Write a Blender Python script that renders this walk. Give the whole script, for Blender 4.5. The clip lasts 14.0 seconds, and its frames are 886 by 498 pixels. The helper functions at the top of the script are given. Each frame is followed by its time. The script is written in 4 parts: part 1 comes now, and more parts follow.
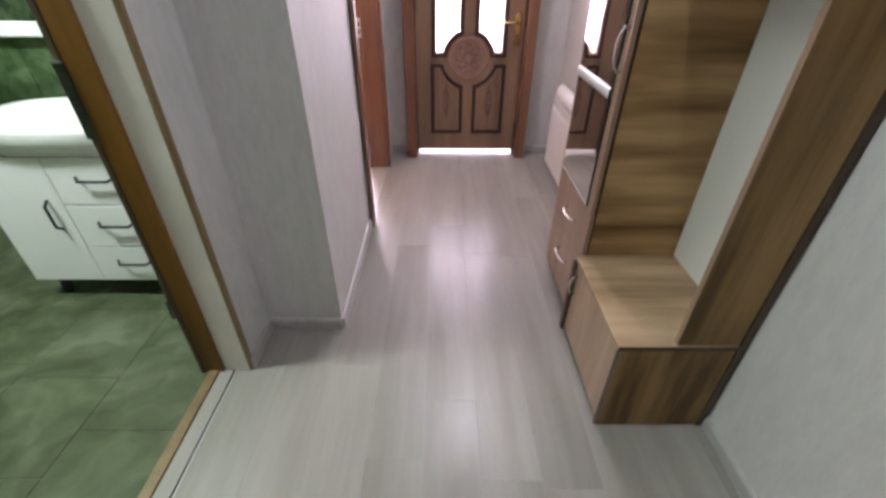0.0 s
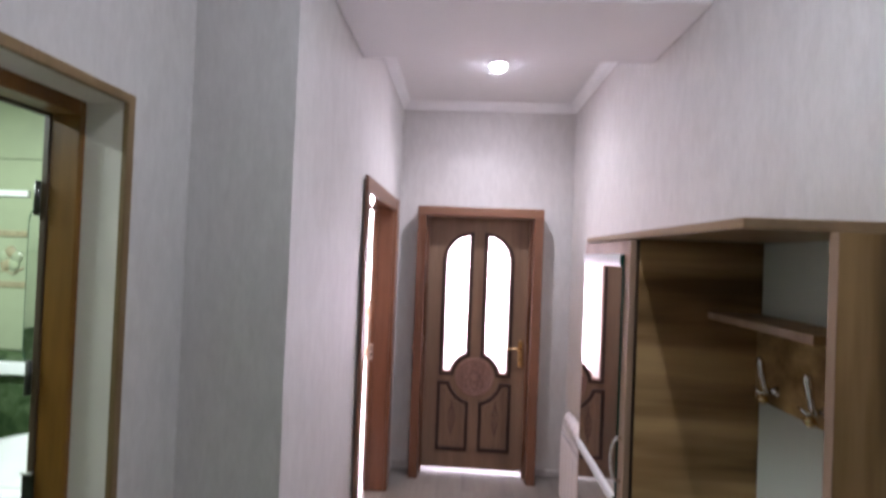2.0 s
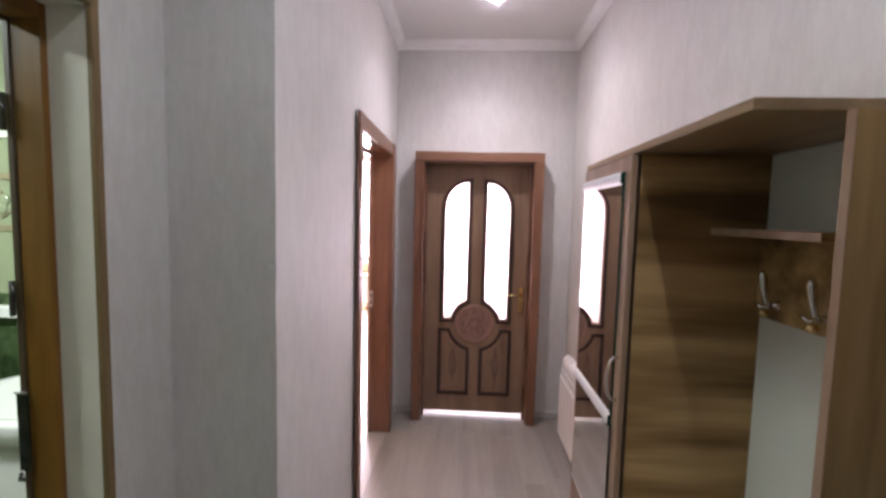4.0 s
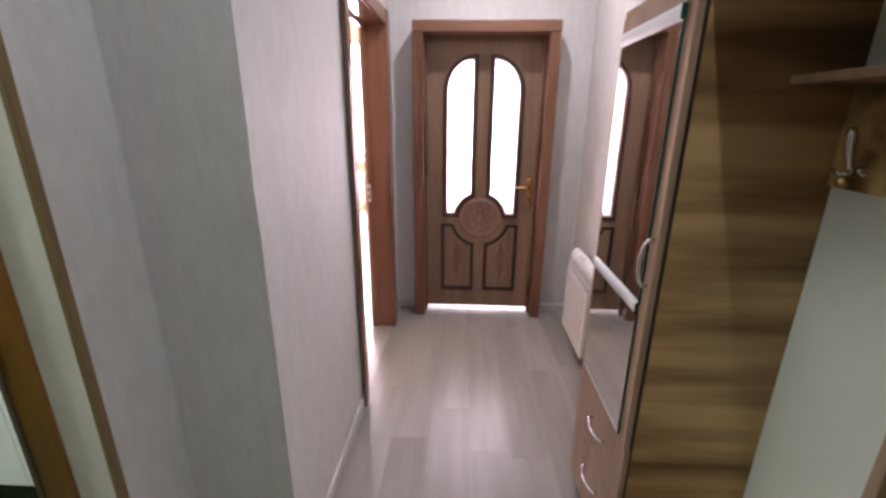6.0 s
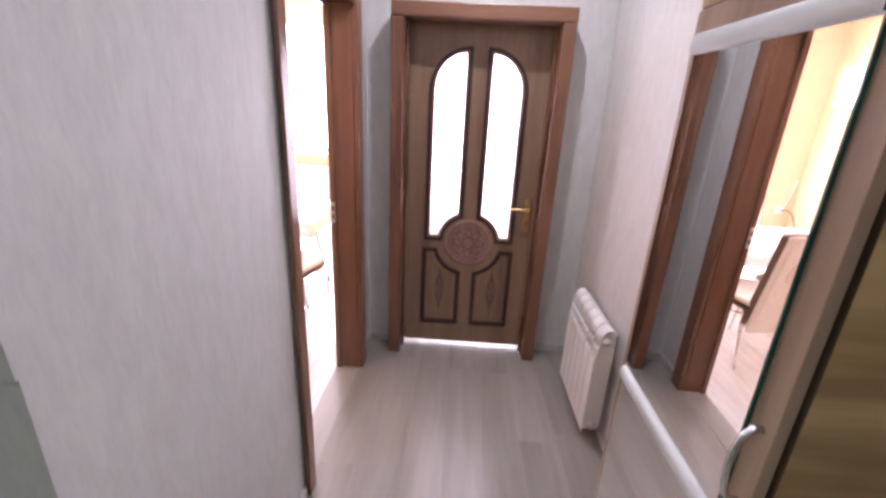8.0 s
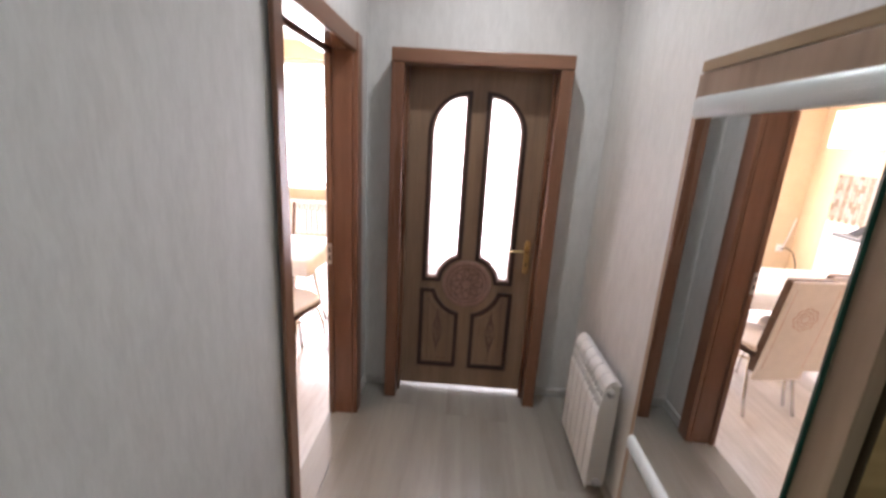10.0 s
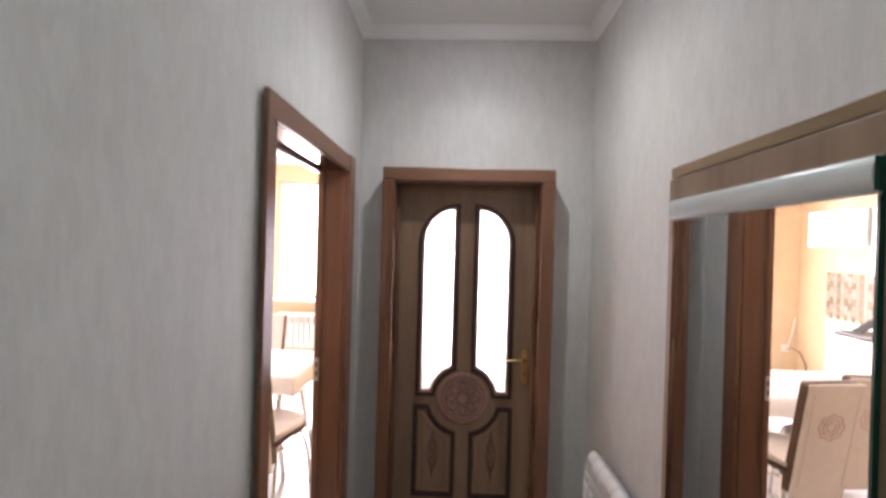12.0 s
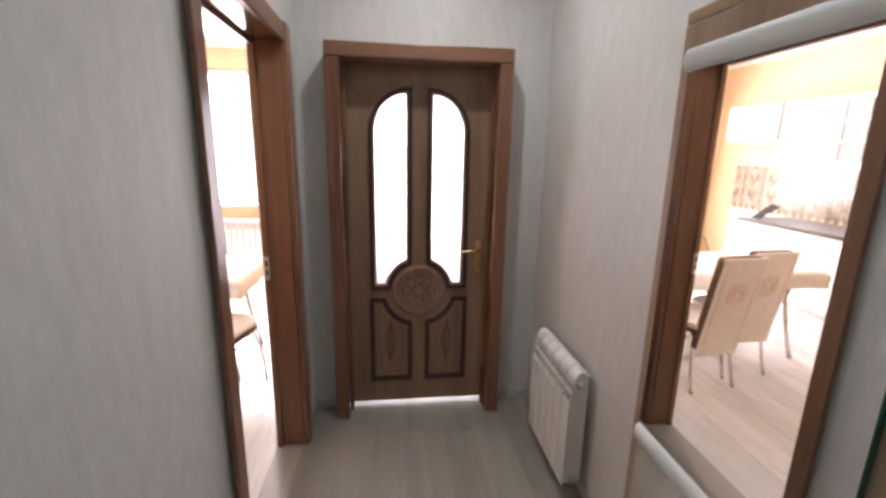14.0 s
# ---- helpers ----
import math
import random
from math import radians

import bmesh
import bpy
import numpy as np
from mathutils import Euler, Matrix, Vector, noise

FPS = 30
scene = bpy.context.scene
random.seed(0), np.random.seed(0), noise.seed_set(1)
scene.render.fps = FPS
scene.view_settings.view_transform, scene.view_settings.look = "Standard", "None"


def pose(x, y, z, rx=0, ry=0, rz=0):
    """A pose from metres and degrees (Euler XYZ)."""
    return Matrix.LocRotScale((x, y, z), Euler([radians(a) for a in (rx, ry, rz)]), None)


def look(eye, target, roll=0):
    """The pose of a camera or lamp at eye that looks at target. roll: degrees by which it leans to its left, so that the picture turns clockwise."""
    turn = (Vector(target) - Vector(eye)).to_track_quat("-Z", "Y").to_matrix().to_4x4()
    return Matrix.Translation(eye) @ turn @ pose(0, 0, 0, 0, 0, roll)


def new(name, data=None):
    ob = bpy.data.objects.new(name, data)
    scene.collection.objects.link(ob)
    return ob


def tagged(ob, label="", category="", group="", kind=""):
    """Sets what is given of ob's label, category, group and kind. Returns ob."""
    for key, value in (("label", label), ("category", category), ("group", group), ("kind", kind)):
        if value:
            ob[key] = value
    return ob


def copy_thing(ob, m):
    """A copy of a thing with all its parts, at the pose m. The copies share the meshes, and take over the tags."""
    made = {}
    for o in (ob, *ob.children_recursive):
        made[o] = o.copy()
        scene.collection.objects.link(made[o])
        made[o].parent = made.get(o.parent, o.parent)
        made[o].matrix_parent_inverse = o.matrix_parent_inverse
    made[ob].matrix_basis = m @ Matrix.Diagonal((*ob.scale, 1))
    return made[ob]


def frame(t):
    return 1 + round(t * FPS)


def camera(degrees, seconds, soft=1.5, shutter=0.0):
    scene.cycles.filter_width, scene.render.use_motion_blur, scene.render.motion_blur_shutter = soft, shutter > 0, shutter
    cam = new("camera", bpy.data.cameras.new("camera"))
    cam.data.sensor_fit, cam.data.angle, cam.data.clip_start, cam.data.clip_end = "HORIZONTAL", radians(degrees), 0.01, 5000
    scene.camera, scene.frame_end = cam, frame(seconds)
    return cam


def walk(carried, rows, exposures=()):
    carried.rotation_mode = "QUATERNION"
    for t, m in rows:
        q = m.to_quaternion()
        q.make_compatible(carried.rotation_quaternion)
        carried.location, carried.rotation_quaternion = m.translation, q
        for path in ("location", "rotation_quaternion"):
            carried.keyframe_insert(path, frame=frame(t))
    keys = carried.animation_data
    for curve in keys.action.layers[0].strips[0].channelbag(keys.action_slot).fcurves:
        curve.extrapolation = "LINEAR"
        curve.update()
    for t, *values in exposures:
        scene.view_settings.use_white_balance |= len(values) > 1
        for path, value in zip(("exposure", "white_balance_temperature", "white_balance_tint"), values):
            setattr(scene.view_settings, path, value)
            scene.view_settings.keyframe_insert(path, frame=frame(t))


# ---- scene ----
cam = camera(92.7, 14.0, soft=2.9, shutter=0.3)
PATH = [
    (0, (0.132, 0.083, 1.379), (0.144, 1.74, 0.258), 0.4),
    (0.5, (0.203, 0.21, 1.494), (0.194, 1.963, 0.532), 2.7),
    (1, (0.225, 0.238, 1.581), (0.18, 2.104, 0.863), 2.6),
    (1.5, (0.224, 0.232, 1.657), (0.15, 2.191, 1.26), 2.1),
    (2, (0.209, 0.229, 1.746), (0.119, 2.226, 1.769), 2.3),
    (2.5, (0.207, 0.208, 1.783), (0.105, 2.16, 2.207), 2.8),
    (3, (0.215, 0.237, 1.755), (0.112, 2.202, 2.114), 2.5),
    (3.5, (0.226, 0.263, 1.69), (0.13, 2.259, 1.754), 2.2),
    (4, (0.239, 0.271, 1.623), (0.143, 2.263, 1.471), 1.4),
    (4.2, (0.251, 0.265, 1.597), (0.145, 2.25, 1.382), 0.6),
    (6.3, (0.19, 0.559, 1.52), (0.112, 2.456, 0.89), 0.6),
    (6.5, (0.18, 0.663, 1.536), (0.108, 2.556, 0.893), 0.7),
    (7, (0.209, 0.839, 1.547), (0.155, 2.728, 0.893), 1.0),
    (7.5, (0.261, 0.971, 1.604), (0.21, 2.86, 0.95), 2.4),
    (9.8, (0.279, 1.081, 1.646), (0.209, 2.995, 1.072), 3.4),
    (10, (0.275, 1.085, 1.671), (0.207, 3.016, 1.157), 3.3),
    (10.5, (0.291, 1.081, 1.747), (0.2, 3.079, 1.729), 3.1),
    (11, (0.303, 1.054, 1.806), (0.2, 3.013, 2.194), 2.6),
    (11.5, (0.305, 1.08, 1.764), (0.209, 3.059, 2.035), 2.3),
    (12, (0.301, 1.12, 1.667), (0.225, 3.119, 1.659), 1.6),
    (12.5, (0.324, 1.137, 1.643), (0.244, 3.116, 1.364), 1.3),
    (13, (0.326, 1.131, 1.613), (0.25, 3.091, 1.224), 0.8),
    (13.5, (0.296, 1.127, 1.6), (0.259, 3.08, 1.173), 0.8),
    (14, (0.187, 1.199, 1.585), (0.427, 3.134, 1.14), 1.1),
]
walk(cam, [(t, look(eye, target, roll)) for t, eye, target, roll in PATH],
     exposures=[(0.0, 1.42, 6330, 33), (0.5, 1.52, 6180, 37), (1.5, 1.30, 6270, 36), (2.5, 1.00, 6120, 32), (4.2, 1.06, 6560, 34), (6.8, 1.26, 6380, 32), (7.7, 1.27, 6230, 33), (10.0, 0.80, 6380, 18), (11.0, 0.50, 6350, 11), (12.5, 0.62, 6450, 20), (14.0, 0.58, 6600, 18)])

# ---- world, sun and lamps ----
world = bpy.data.worlds.new("world")
scene.world = world
world.use_nodes = True
wn = world.node_tree.nodes
sky = wn.new("ShaderNodeTexSky")
sky.sky_type = "NISHITA"
sky.sun_disc = False
sky.sun_elevation, sky.sun_rotation = radians(59), radians(215)
world.node_tree.links.new(sky.outputs[0], wn["Background"].inputs[0])
wn["Background"].inputs[1].default_value = 0.15


def lamp(name, kind, m, energy, colour, size=0.1, size_y=0.0, cone=130):
    data = bpy.data.lights.new(name, kind)
    data.energy, data.color = energy, colour
    if kind == "AREA":
        data.size = size
        if size_y:
            data.shape, data.size_y = "RECTANGLE", size_y
        else:
            data.shape = "DISK"
    elif kind == "SUN":
        data.angle = size
    else:
        data.shadow_soft_size = size
        if kind == "SPOT":
            data.spot_size, data.spot_blend = radians(cone), 0.85
    ob = new(name, data)
    ob.matrix_world = m
    return ob


R_WALL = 1.085
SUN_DIR = Vector((0.30, 0.42, -0.86))
lamp("sun", "SUN", look((0, 20, 20), Vector((0, 20, 20)) + SUN_DIR), 3.5, (1.0, 0.95, 0.88), radians(0.5))
lamp("hall_downlight_beam", "SPOT", pose(0.398, 2.96, 2.935), 22.0, (0.92, 1.0, 0.97), 0.04, cone=140)
lamp("hall_downlight_rim_glow", "SPOT", pose(0.398, 2.96, 2.938), 5.0, (0.92, 1.0, 0.98), 0.015, cone=178)
lamp("entry_downlight_beam", "SPOT", pose(0.43, 0.82, 2.935), 7.4, (0.77, 1.0, 0.93), 0.03, cone=140)
lamp("entry_downlight_glow", "POINT", pose(0.43, 0.82, 2.900), 4.2, (0.80, 1.0, 0.96), 0.010)
lamp("bathroom_lamp_glow", "AREA", pose(-1.85, 1.02, 2.48), 22, (0.76, 1.0, 0.84), 0.30)
lamp("kitchen_window_sky", "AREA", look((-1.7, 7.27, 1.72), (-1.7, 0, 0.5)), 145, (1.0, 0.955, 1.0), 1.3, 1.6)
lamp("door_glass_sky", "AREA", look((0.34, 3.80, 1.35), (0.34, 0, 1.1)), 5, (1.0, 0.90, 0.97), 0.45, 1.05)


# ---- materials ----
def material(name):
    m = bpy.data.materials.new(name)
    m.use_nodes = True
    return m, m.node_tree.nodes, m.node_tree.links, m.node_tree.nodes["Principled BSDF"]


def coords(n, l, scale, space="Object", rot=(0, 0, 0)):
    tc, mp = n.new("ShaderNodeTexCoord"), n.new("ShaderNodeMapping")
    if space == "World":
        geo = n.new("ShaderNodeNewGeometry")
        l.new(geo.outputs["Position"], mp.inputs[0])
    else:
        l.new(tc.outputs[space], mp.inputs[0])
    mp.inputs["Scale"].default_value = scale
    mp.inputs["Rotation"].default_value = rot
    return mp


def noise_tex(n, l, mp, scale, detail=4.0, rough=0.6):
    t = n.new("ShaderNodeTexNoise")
    t.inputs["Scale"].default_value, t.inputs["Detail"].default_value, t.inputs["Roughness"].default_value = scale, detail, rough
    l.new(mp.outputs[0], t.inputs["Vector"])
    return t


def ramp(n, l, src, stops):
    r = n.new("ShaderNodeValToRGB")
    while len(r.color_ramp.elements) < len(stops):
        r.color_ramp.elements.new(0.5)
    for e, (p, c) in zip(r.color_ramp.elements, stops):
        e.position, e.color = p, (*c, 1)
    l.new(src, r.inputs[0])
    return r


def mix(n, l, a, b, fac, mode="MIX"):
    x = n.new("ShaderNodeMix")
    x.data_type, x.blend_type = "RGBA", mode
    for sock, v in ((0, fac), (6, a), (7, b)):
        if hasattr(v, "links") or hasattr(v, "is_linked"):
            l.new(v, x.inputs[sock])
        elif sock == 0:
            x.inputs[0].default_value = v
        else:
            x.inputs[sock].default_value = (*v, 1)
    return x.outputs[2]


def bump(n, l, bsdf, height, strength, distance=0.002):
    b = n.new("ShaderNodeBump")
    b.inputs["Strength"].default_value, b.inputs["Distance"].default_value = strength, distance
    l.new(height, b.inputs["Height"])
    l.new(b.outputs[0], bsdf.inputs["Normal"])


def plain(name, colour, rough=0.5, metal=0.0, vary=0.06, scale=6.0, bumps=0.0):
    m, n, l, b = material(name)
    mp = coords(n, l, (1, 1, 1), "World")
    t = noise_tex(n, l, mp, scale, 5)
    dark = tuple(c * (1 - vary) for c in colour)
    light = tuple(min(1.0, c * (1 + vary)) for c in colour)
    r = ramp(n, l, t.outputs[0], [(0.35, dark), (0.65, light)])
    l.new(r.outputs[0], b.inputs["Base Color"])
    b.inputs["Roughness"].default_value, b.inputs["Metallic"].default_value = rough, metal
    if bumps:
        bump(n, l, b, noise_tex(n, l, mp, scale * 12, 3).outputs[0], bumps)
    return m


def wood(name, dark, mid, light, grain="z", rough=0.4, bands=1.0, fine=1.0, per_object=False, spec=0.5, edges=(0.30, 0.5, 0.70), grainy=0.55):
    """Streaks that run along one axis of the world: broad bands and a fine grain."""
    m, n, l, b = material(name)
    s = {"x": (0.09, 1, 1), "y": (1, 0.09, 1), "z": (1, 1, 0.09)}[grain]
    mp = coords(n, l, s, "World")
    if per_object:
        info = n.new("ShaderNodeObjectInfo")
        shift = n.new("ShaderNodeVectorMath")
        shift.operation = "MULTIPLY_ADD"
        comb = n.new("ShaderNodeCombineXYZ")
        for k in range(3):
            l.new(info.outputs["Random"], comb.inputs[k])
        l.new(comb.outputs[0], shift.inputs[0])
        shift.inputs[1].default_value = (7, 13, 5)
        geo = n.new("ShaderNodeNewGeometry")
        l.new(geo.outputs["Position"], shift.inputs[2])
        l.new(shift.outputs[0], mp.inputs[0])
    broad = noise_tex(n, l, mp, 9 * bands, 3, 0.55)
    thin = noise_tex(n, l, mp, 75 * fine, 6, 0.7)
    c1 = ramp(n, l, broad.outputs[0], list(zip(edges, (dark, mid, light)))).outputs[0]
    c2 = ramp(n, l, thin.outputs[0], [(0.35, (0.74, 0.71, 0.69)), (0.6, (1, 1, 1))]).outputs[0]
    col = mix(n, l, c1, c2, grainy, "MULTIPLY")
    if per_object:
        hsv = n.new("ShaderNodeHueSaturation")
        val = n.new("ShaderNodeMapRange")
        l.new(info.outputs["Random"], val.inputs[0])
        val.inputs[3].default_value, val.inputs[4].default_value = 0.97, 1.03
        l.new(val.outputs[0], hsv.inputs["Value"])
        l.new(col, hsv.inputs["Color"])
        col = hsv.outputs[0]
    l.new(col, b.inputs["Base Color"])
    rr = n.new("ShaderNodeMapRange")
    l.new(broad.outputs[0], rr.inputs[0])
    rr.inputs[3].default_value, rr.inputs[4].default_value = rough - 0.05, rough + 0.07
    l.new(rr.outputs[0], b.inputs["Roughness"])
    b.inputs["Specular IOR Level"].default_value = spec
    bump(n, l, b, thin.outputs[0], 0.12, 0.001)
    return m


def wallpaper(name, base, streak):
    m, n, l, b = material(name)
    def wander(scale):
        mp = coords(n, l, scale, "World")
        sway = noise_tex(n, l, coords(n, l, (1, 1, 1), "World"), 7, 2)
        add = n.new("ShaderNodeVectorMath")
        add.operation = "MULTIPLY_ADD"
        l.new(sway.outputs["Color"], add.inputs[0])
        add.inputs[1].default_value = (0.035, 0.035, 0.0)
        l.new(mp.outputs[0], add.inputs[2])
        return add
    fine = noise_tex(n, l, wander((1, 1, 0.17)), 120, 5, 0.7)
    mid = noise_tex(n, l, wander((1, 1, 0.30)), 26, 4, 0.65)
    big = noise_tex(n, l, coords(n, l, (1, 1, 1), "World"), 1.3, 3)
    c = ramp(n, l, fine.outputs[0], [(0.32, streak), (0.62, base)]).outputs[0]
    c = mix(n, l, c, ramp(n, l, mid.outputs[0], [(0.38, (0.93, 0.93, 0.93)), (0.60, (1, 1, 1))]).outputs[0], 1.0, "MULTIPLY")
    c = mix(n, l, c, ramp(n, l, big.outputs[0], [(0.3, (0.94, 0.93, 0.92)), (0.7, (1, 1, 1))]).outputs[0], 1.0, "MULTIPLY")
    l.new(c, b.inputs["Base Color"])
    b.inputs["Roughness"].default_value = 0.62
    bump(n, l, b, fine.outputs[0], 0.15, 0.001)
    return m


def marble(name, dark, mid, light, scale=3.0, rough=0.25):
    m, n, l, b = material(name)
    mp = coords(n, l, (1, 1, 1), "World")
    warp = noise_tex(n, l, mp, scale * 0.6, 3)
    add = n.new("ShaderNodeVectorMath")
    add.operation = "MULTIPLY_ADD"
    l.new(warp.outputs["Color"], add.inputs[0])
    add.inputs[1].default_value = (0.8, 0.8, 0.8)
    l.new(mp.outputs[0], add.inputs[2])
    t = n.new("ShaderNodeTexNoise")
    t.inputs["Scale"].default_value, t.inputs["Detail"].default_value = scale * 2.2, 8
    l.new(add.outputs[0], t.inputs["Vector"])
    c = ramp(n, l, t.outputs[0], [(0.33, dark), (0.5, mid), (0.68, light)])
    l.new(c.outputs[0], b.inputs["Base Color"])
    b.inputs["Roughness"].default_value = rough
    return m


def glassy(name, tint, rough, trans=1.0):
    m, n, l, b = material(name)
    b.inputs["Base Color"].default_value = (*tint, 1)
    b.inputs["Roughness"].default_value = rough
    b.inputs["Transmission Weight"].default_value = trans
    b.inputs["IOR"].default_value = 1.45
    return m


def emitter(name, colour, strength):
    m, n, l, b = material(name)
    b.inputs["Emission Color"].default_value = (*colour, 1)
    b.inputs["Emission Strength"].default_value = strength
    b.inputs["Base Color"].default_value = (0.8, 0.8, 0.8, 1)
    return m


M_WALL = wallpaper("pale_grey_wallpaper", (0.655, 0.64, 0.622), (0.612, 0.597, 0.58))
M_CEIL = plain("ceiling_paint", (0.84, 0.835, 0.835), 0.7, vary=0.02, scale=2)
M_CORNICE = plain("cornice_plaster", (0.88, 0.88, 0.88), 0.55, vary=0.02, scale=9)
M_FLOOR = wood("grey_oak_laminate", (0.222, 0.204, 0.180), (0.298, 0.275, 0.244), (0.352, 0.328, 0.294), "y", 0.30, 0.55, 0.4, True, grainy=0.35)
M_KFLOOR = wood("pale_oak_laminate", (0.60, 0.58, 0.565), (0.67, 0.65, 0.635), (0.74, 0.725, 0.71), "y", 0.24, 0.55, 0.5, True)
M_BASE = wood("grey_baseboard", (0.42, 0.405, 0.385), (0.49, 0.47, 0.45), (0.56, 0.54, 0.52), "y", 0.42)
M_CASING = wood("reddish_brown_casing", (0.146, 0.066, 0.037), (0.200, 0.094, 0.054), (0.25, 0.122, 0.072), "z", 0.28, 0.8, 0.7)
M_LACQUER = wood("lacquered_brown_lining", (0.14, 0.068, 0.036), (0.185, 0.092, 0.05), (0.23, 0.118, 0.068), "y", 0.13, 0.8, 0.7, spec=0.6)
M_CASING_X = wood("reddish_brown_casing_crosswise", (0.138, 0.063, 0.035), (0.185, 0.087, 0.049), (0.23, 0.111, 0.064), "x", 0.36, 0.8, 0.7)
M_CASING_Y = wood("reddish_brown_casing_lengthwise", (0.138, 0.063, 0.035), (0.185, 0.087, 0.049), (0.23, 0.111, 0.064), "y", 0.36, 0.8, 0.7)
M_LEAF = wood("brown_veneer", (0.19, 0.118, 0.074), (0.24, 0.155, 0.098), (0.29, 0.19, 0.122), "z", 0.42, 1.0, 0.9)
M_BEAD = wood("pinkish_brown_bead", (0.25, 0.145, 0.11), (0.31, 0.185, 0.145), (0.37, 0.225, 0.18), "z", 0.4, 1.0, 0.9)
M_MOULD = wood("dark_moulding", (0.030, 0.014, 0.011), (0.046, 0.022, 0.017), (0.062, 0.030, 0.023), "z", 0.35)
M_CARVE = plain("carved_line", (0.105, 0.050, 0.038), 0.5)
M_OAK_X = wood("oak_board_crosswise", (0.150, 0.080, 0.028), (0.325, 0.187, 0.076), (0.53, 0.340, 0.152), "x", 0.45, 1.0, 0.5, edges=(0.37, 0.5, 0.64), grainy=0.4, spec=0.3)
M_OAK_Y = wood("oak_board_lengthwise", (0.21, 0.13, 0.062), (0.31, 0.198, 0.100), (0.40, 0.270, 0.145), "y", 0.42, 1.0, 0.7)
M_OAK_X2 = wood("pale_oak_bench_top", (0.20, 0.125, 0.062), (0.35, 0.235, 0.13), (0.46, 0.325, 0.195), "x", 0.42, 1.1, 0.6, edges=(0.36, 0.5, 0.64), grainy=0.4)
M_GREYPANE = plain("grey_cabinet_glass", (0.38, 0.40, 0.42), 0.08)
M_BATHGLOW = emitter("bathroom_diffuser", (0.92, 1.0, 0.88), 6.0)
M_OAK_Z = wood("oak_board_upright", (0.135, 0.072, 0.023), (0.265, 0.152, 0.052), (0.38, 0.228, 0.088), "z", 0.45, 1.5, 0.6, edges=(0.36, 0.5, 0.64), grainy=0.4, spec=0.3)
M_PINKOAK = wood("pale_oak_front", (0.25, 0.155, 0.10), (0.35, 0.225, 0.15), (0.43, 0.295, 0.205), "z", 0.38, 1.3, 0.6, grainy=0.4)
# brown of edge bands, stop and plinths; also paints two shade strips on the coat stand
M_EDGE_AND_SHADE = plain("dark_edge_band_and_shade", (0.07, 0.040, 0.020), 0.5)
M_BATHFRAME = wood("amber_brown_frame", (0.07, 0.028, 0.004), (0.165, 0.068, 0.008), (0.26, 0.115, 0.018), "z", 0.33, 0.8)
M_TRIM = wood("thin_oak_trim", (0.16, 0.10, 0.042), (0.22, 0.14, 0.06), (0.27, 0.175, 0.08), "z", 0.4)
M_REVEAL = plain("cream_reveal_paint", (0.72, 0.68, 0.62), 0.55, vary=0.04, scale=5)
M_WHITE = plain("white_enamel", (0.80, 0.80, 0.79), 0.28, vary=0.02)
M_WHITEGLOSS = plain("white_gloss_front", (0.82, 0.81, 0.80), 0.15, vary=0.015)
M_ALU = plain("satin_aluminium", (0.62, 0.62, 0.63), 0.30, 1.0, vary=0.04)
M_BAND = plain("frosted_band", (0.66, 0.68, 0.68), 0.28, vary=0.03)
M_CHROME = plain("chrome", (0.72, 0.72, 0.73), 0.12, 1.0, vary=0.02)
M_GUNMETAL = plain("dark_gunmetal", (0.10, 0.10, 0.09), 0.32, 1.0, vary=0.15, scale=40)
M_BRASS = plain("brushed_brass", (0.70, 0.52, 0.26), 0.26, 1.0, vary=0.08)
M_DARKGAP = plain("dark_gap", (0.02, 0.02, 0.018), 0.7)
M_GLASS = glassy("frosted_glass", (0.96, 0.95, 0.96), 0.35)
M_CLEAR = glassy("clear_glass", (0.97, 0.98, 0.98), 0.02)
M_GLASSEDGE = plain("green_glass_edge", (0.010, 0.048, 0.033), 0.15)
mm, mn, ml, mb = material("mirror_silver")
mb.inputs["Base Color"].default_value = (0.86, 0.87, 0.87, 1)
mb.inputs["Metallic"].default_value, mb.inputs["Roughness"].default_value = 1.0, 0.012
M_MIRROR = mm
M_LAMPGLOW = emitter("lamp_diffuser", (0.95, 0.98, 1.0), 70.0)
M_BACKW = plain("white_back_board", (0.66, 0.66, 0.62), 0.5, vary=0.03, scale=3)
M_SKYCARD = emitter("bright_hazy_daylight", (1.0, 0.98, 0.99), 5.0)
M_GREENTILE = marble("green_marble_tile", (0.056, 0.070, 0.036), (0.086, 0.106, 0.058), (0.132, 0.152, 0.096), 2.4, 0.22)
M_GREENDARK = marble("dark_green_marble", (0.02, 0.04, 0.015), (0.05, 0.085, 0.035), (0.11, 0.15, 0.08), 3.5, 0.2)
M_CREAMTILE = plain("cream_wall_tile", (0.30, 0.34, 0.22), 0.22, vary=0.05, scale=4)
M_LISTELLO = plain("beige_relief_tile", (0.30, 0.26, 0.16), 0.25, vary=0.12, scale=30)
M_ORANGE = plain("apricot_wall_paint", (0.70, 0.54, 0.35), 0.65, vary=0.05, scale=4, bumps=0.05)
M_CLOTH = plain("white_tablecloth", (0.80, 0.76, 0.72), 0.7, vary=0.05, scale=14, bumps=0.1)
M_COVER = plain("cream_chair_cover", (0.87, 0.825, 0.80), 0.75, vary=0.03, scale=18, bumps=0.08)
M_COVERLINE = plain("cover_embroidery", (0.66, 0.47, 0.42), 0.8)
M_BROWNSEAT = plain("brown_upholstery", (0.10, 0.052, 0.035), 0.45, vary=0.1)
M_COUNTER = plain("dark_countertop", (0.10, 0.095, 0.09), 0.3)
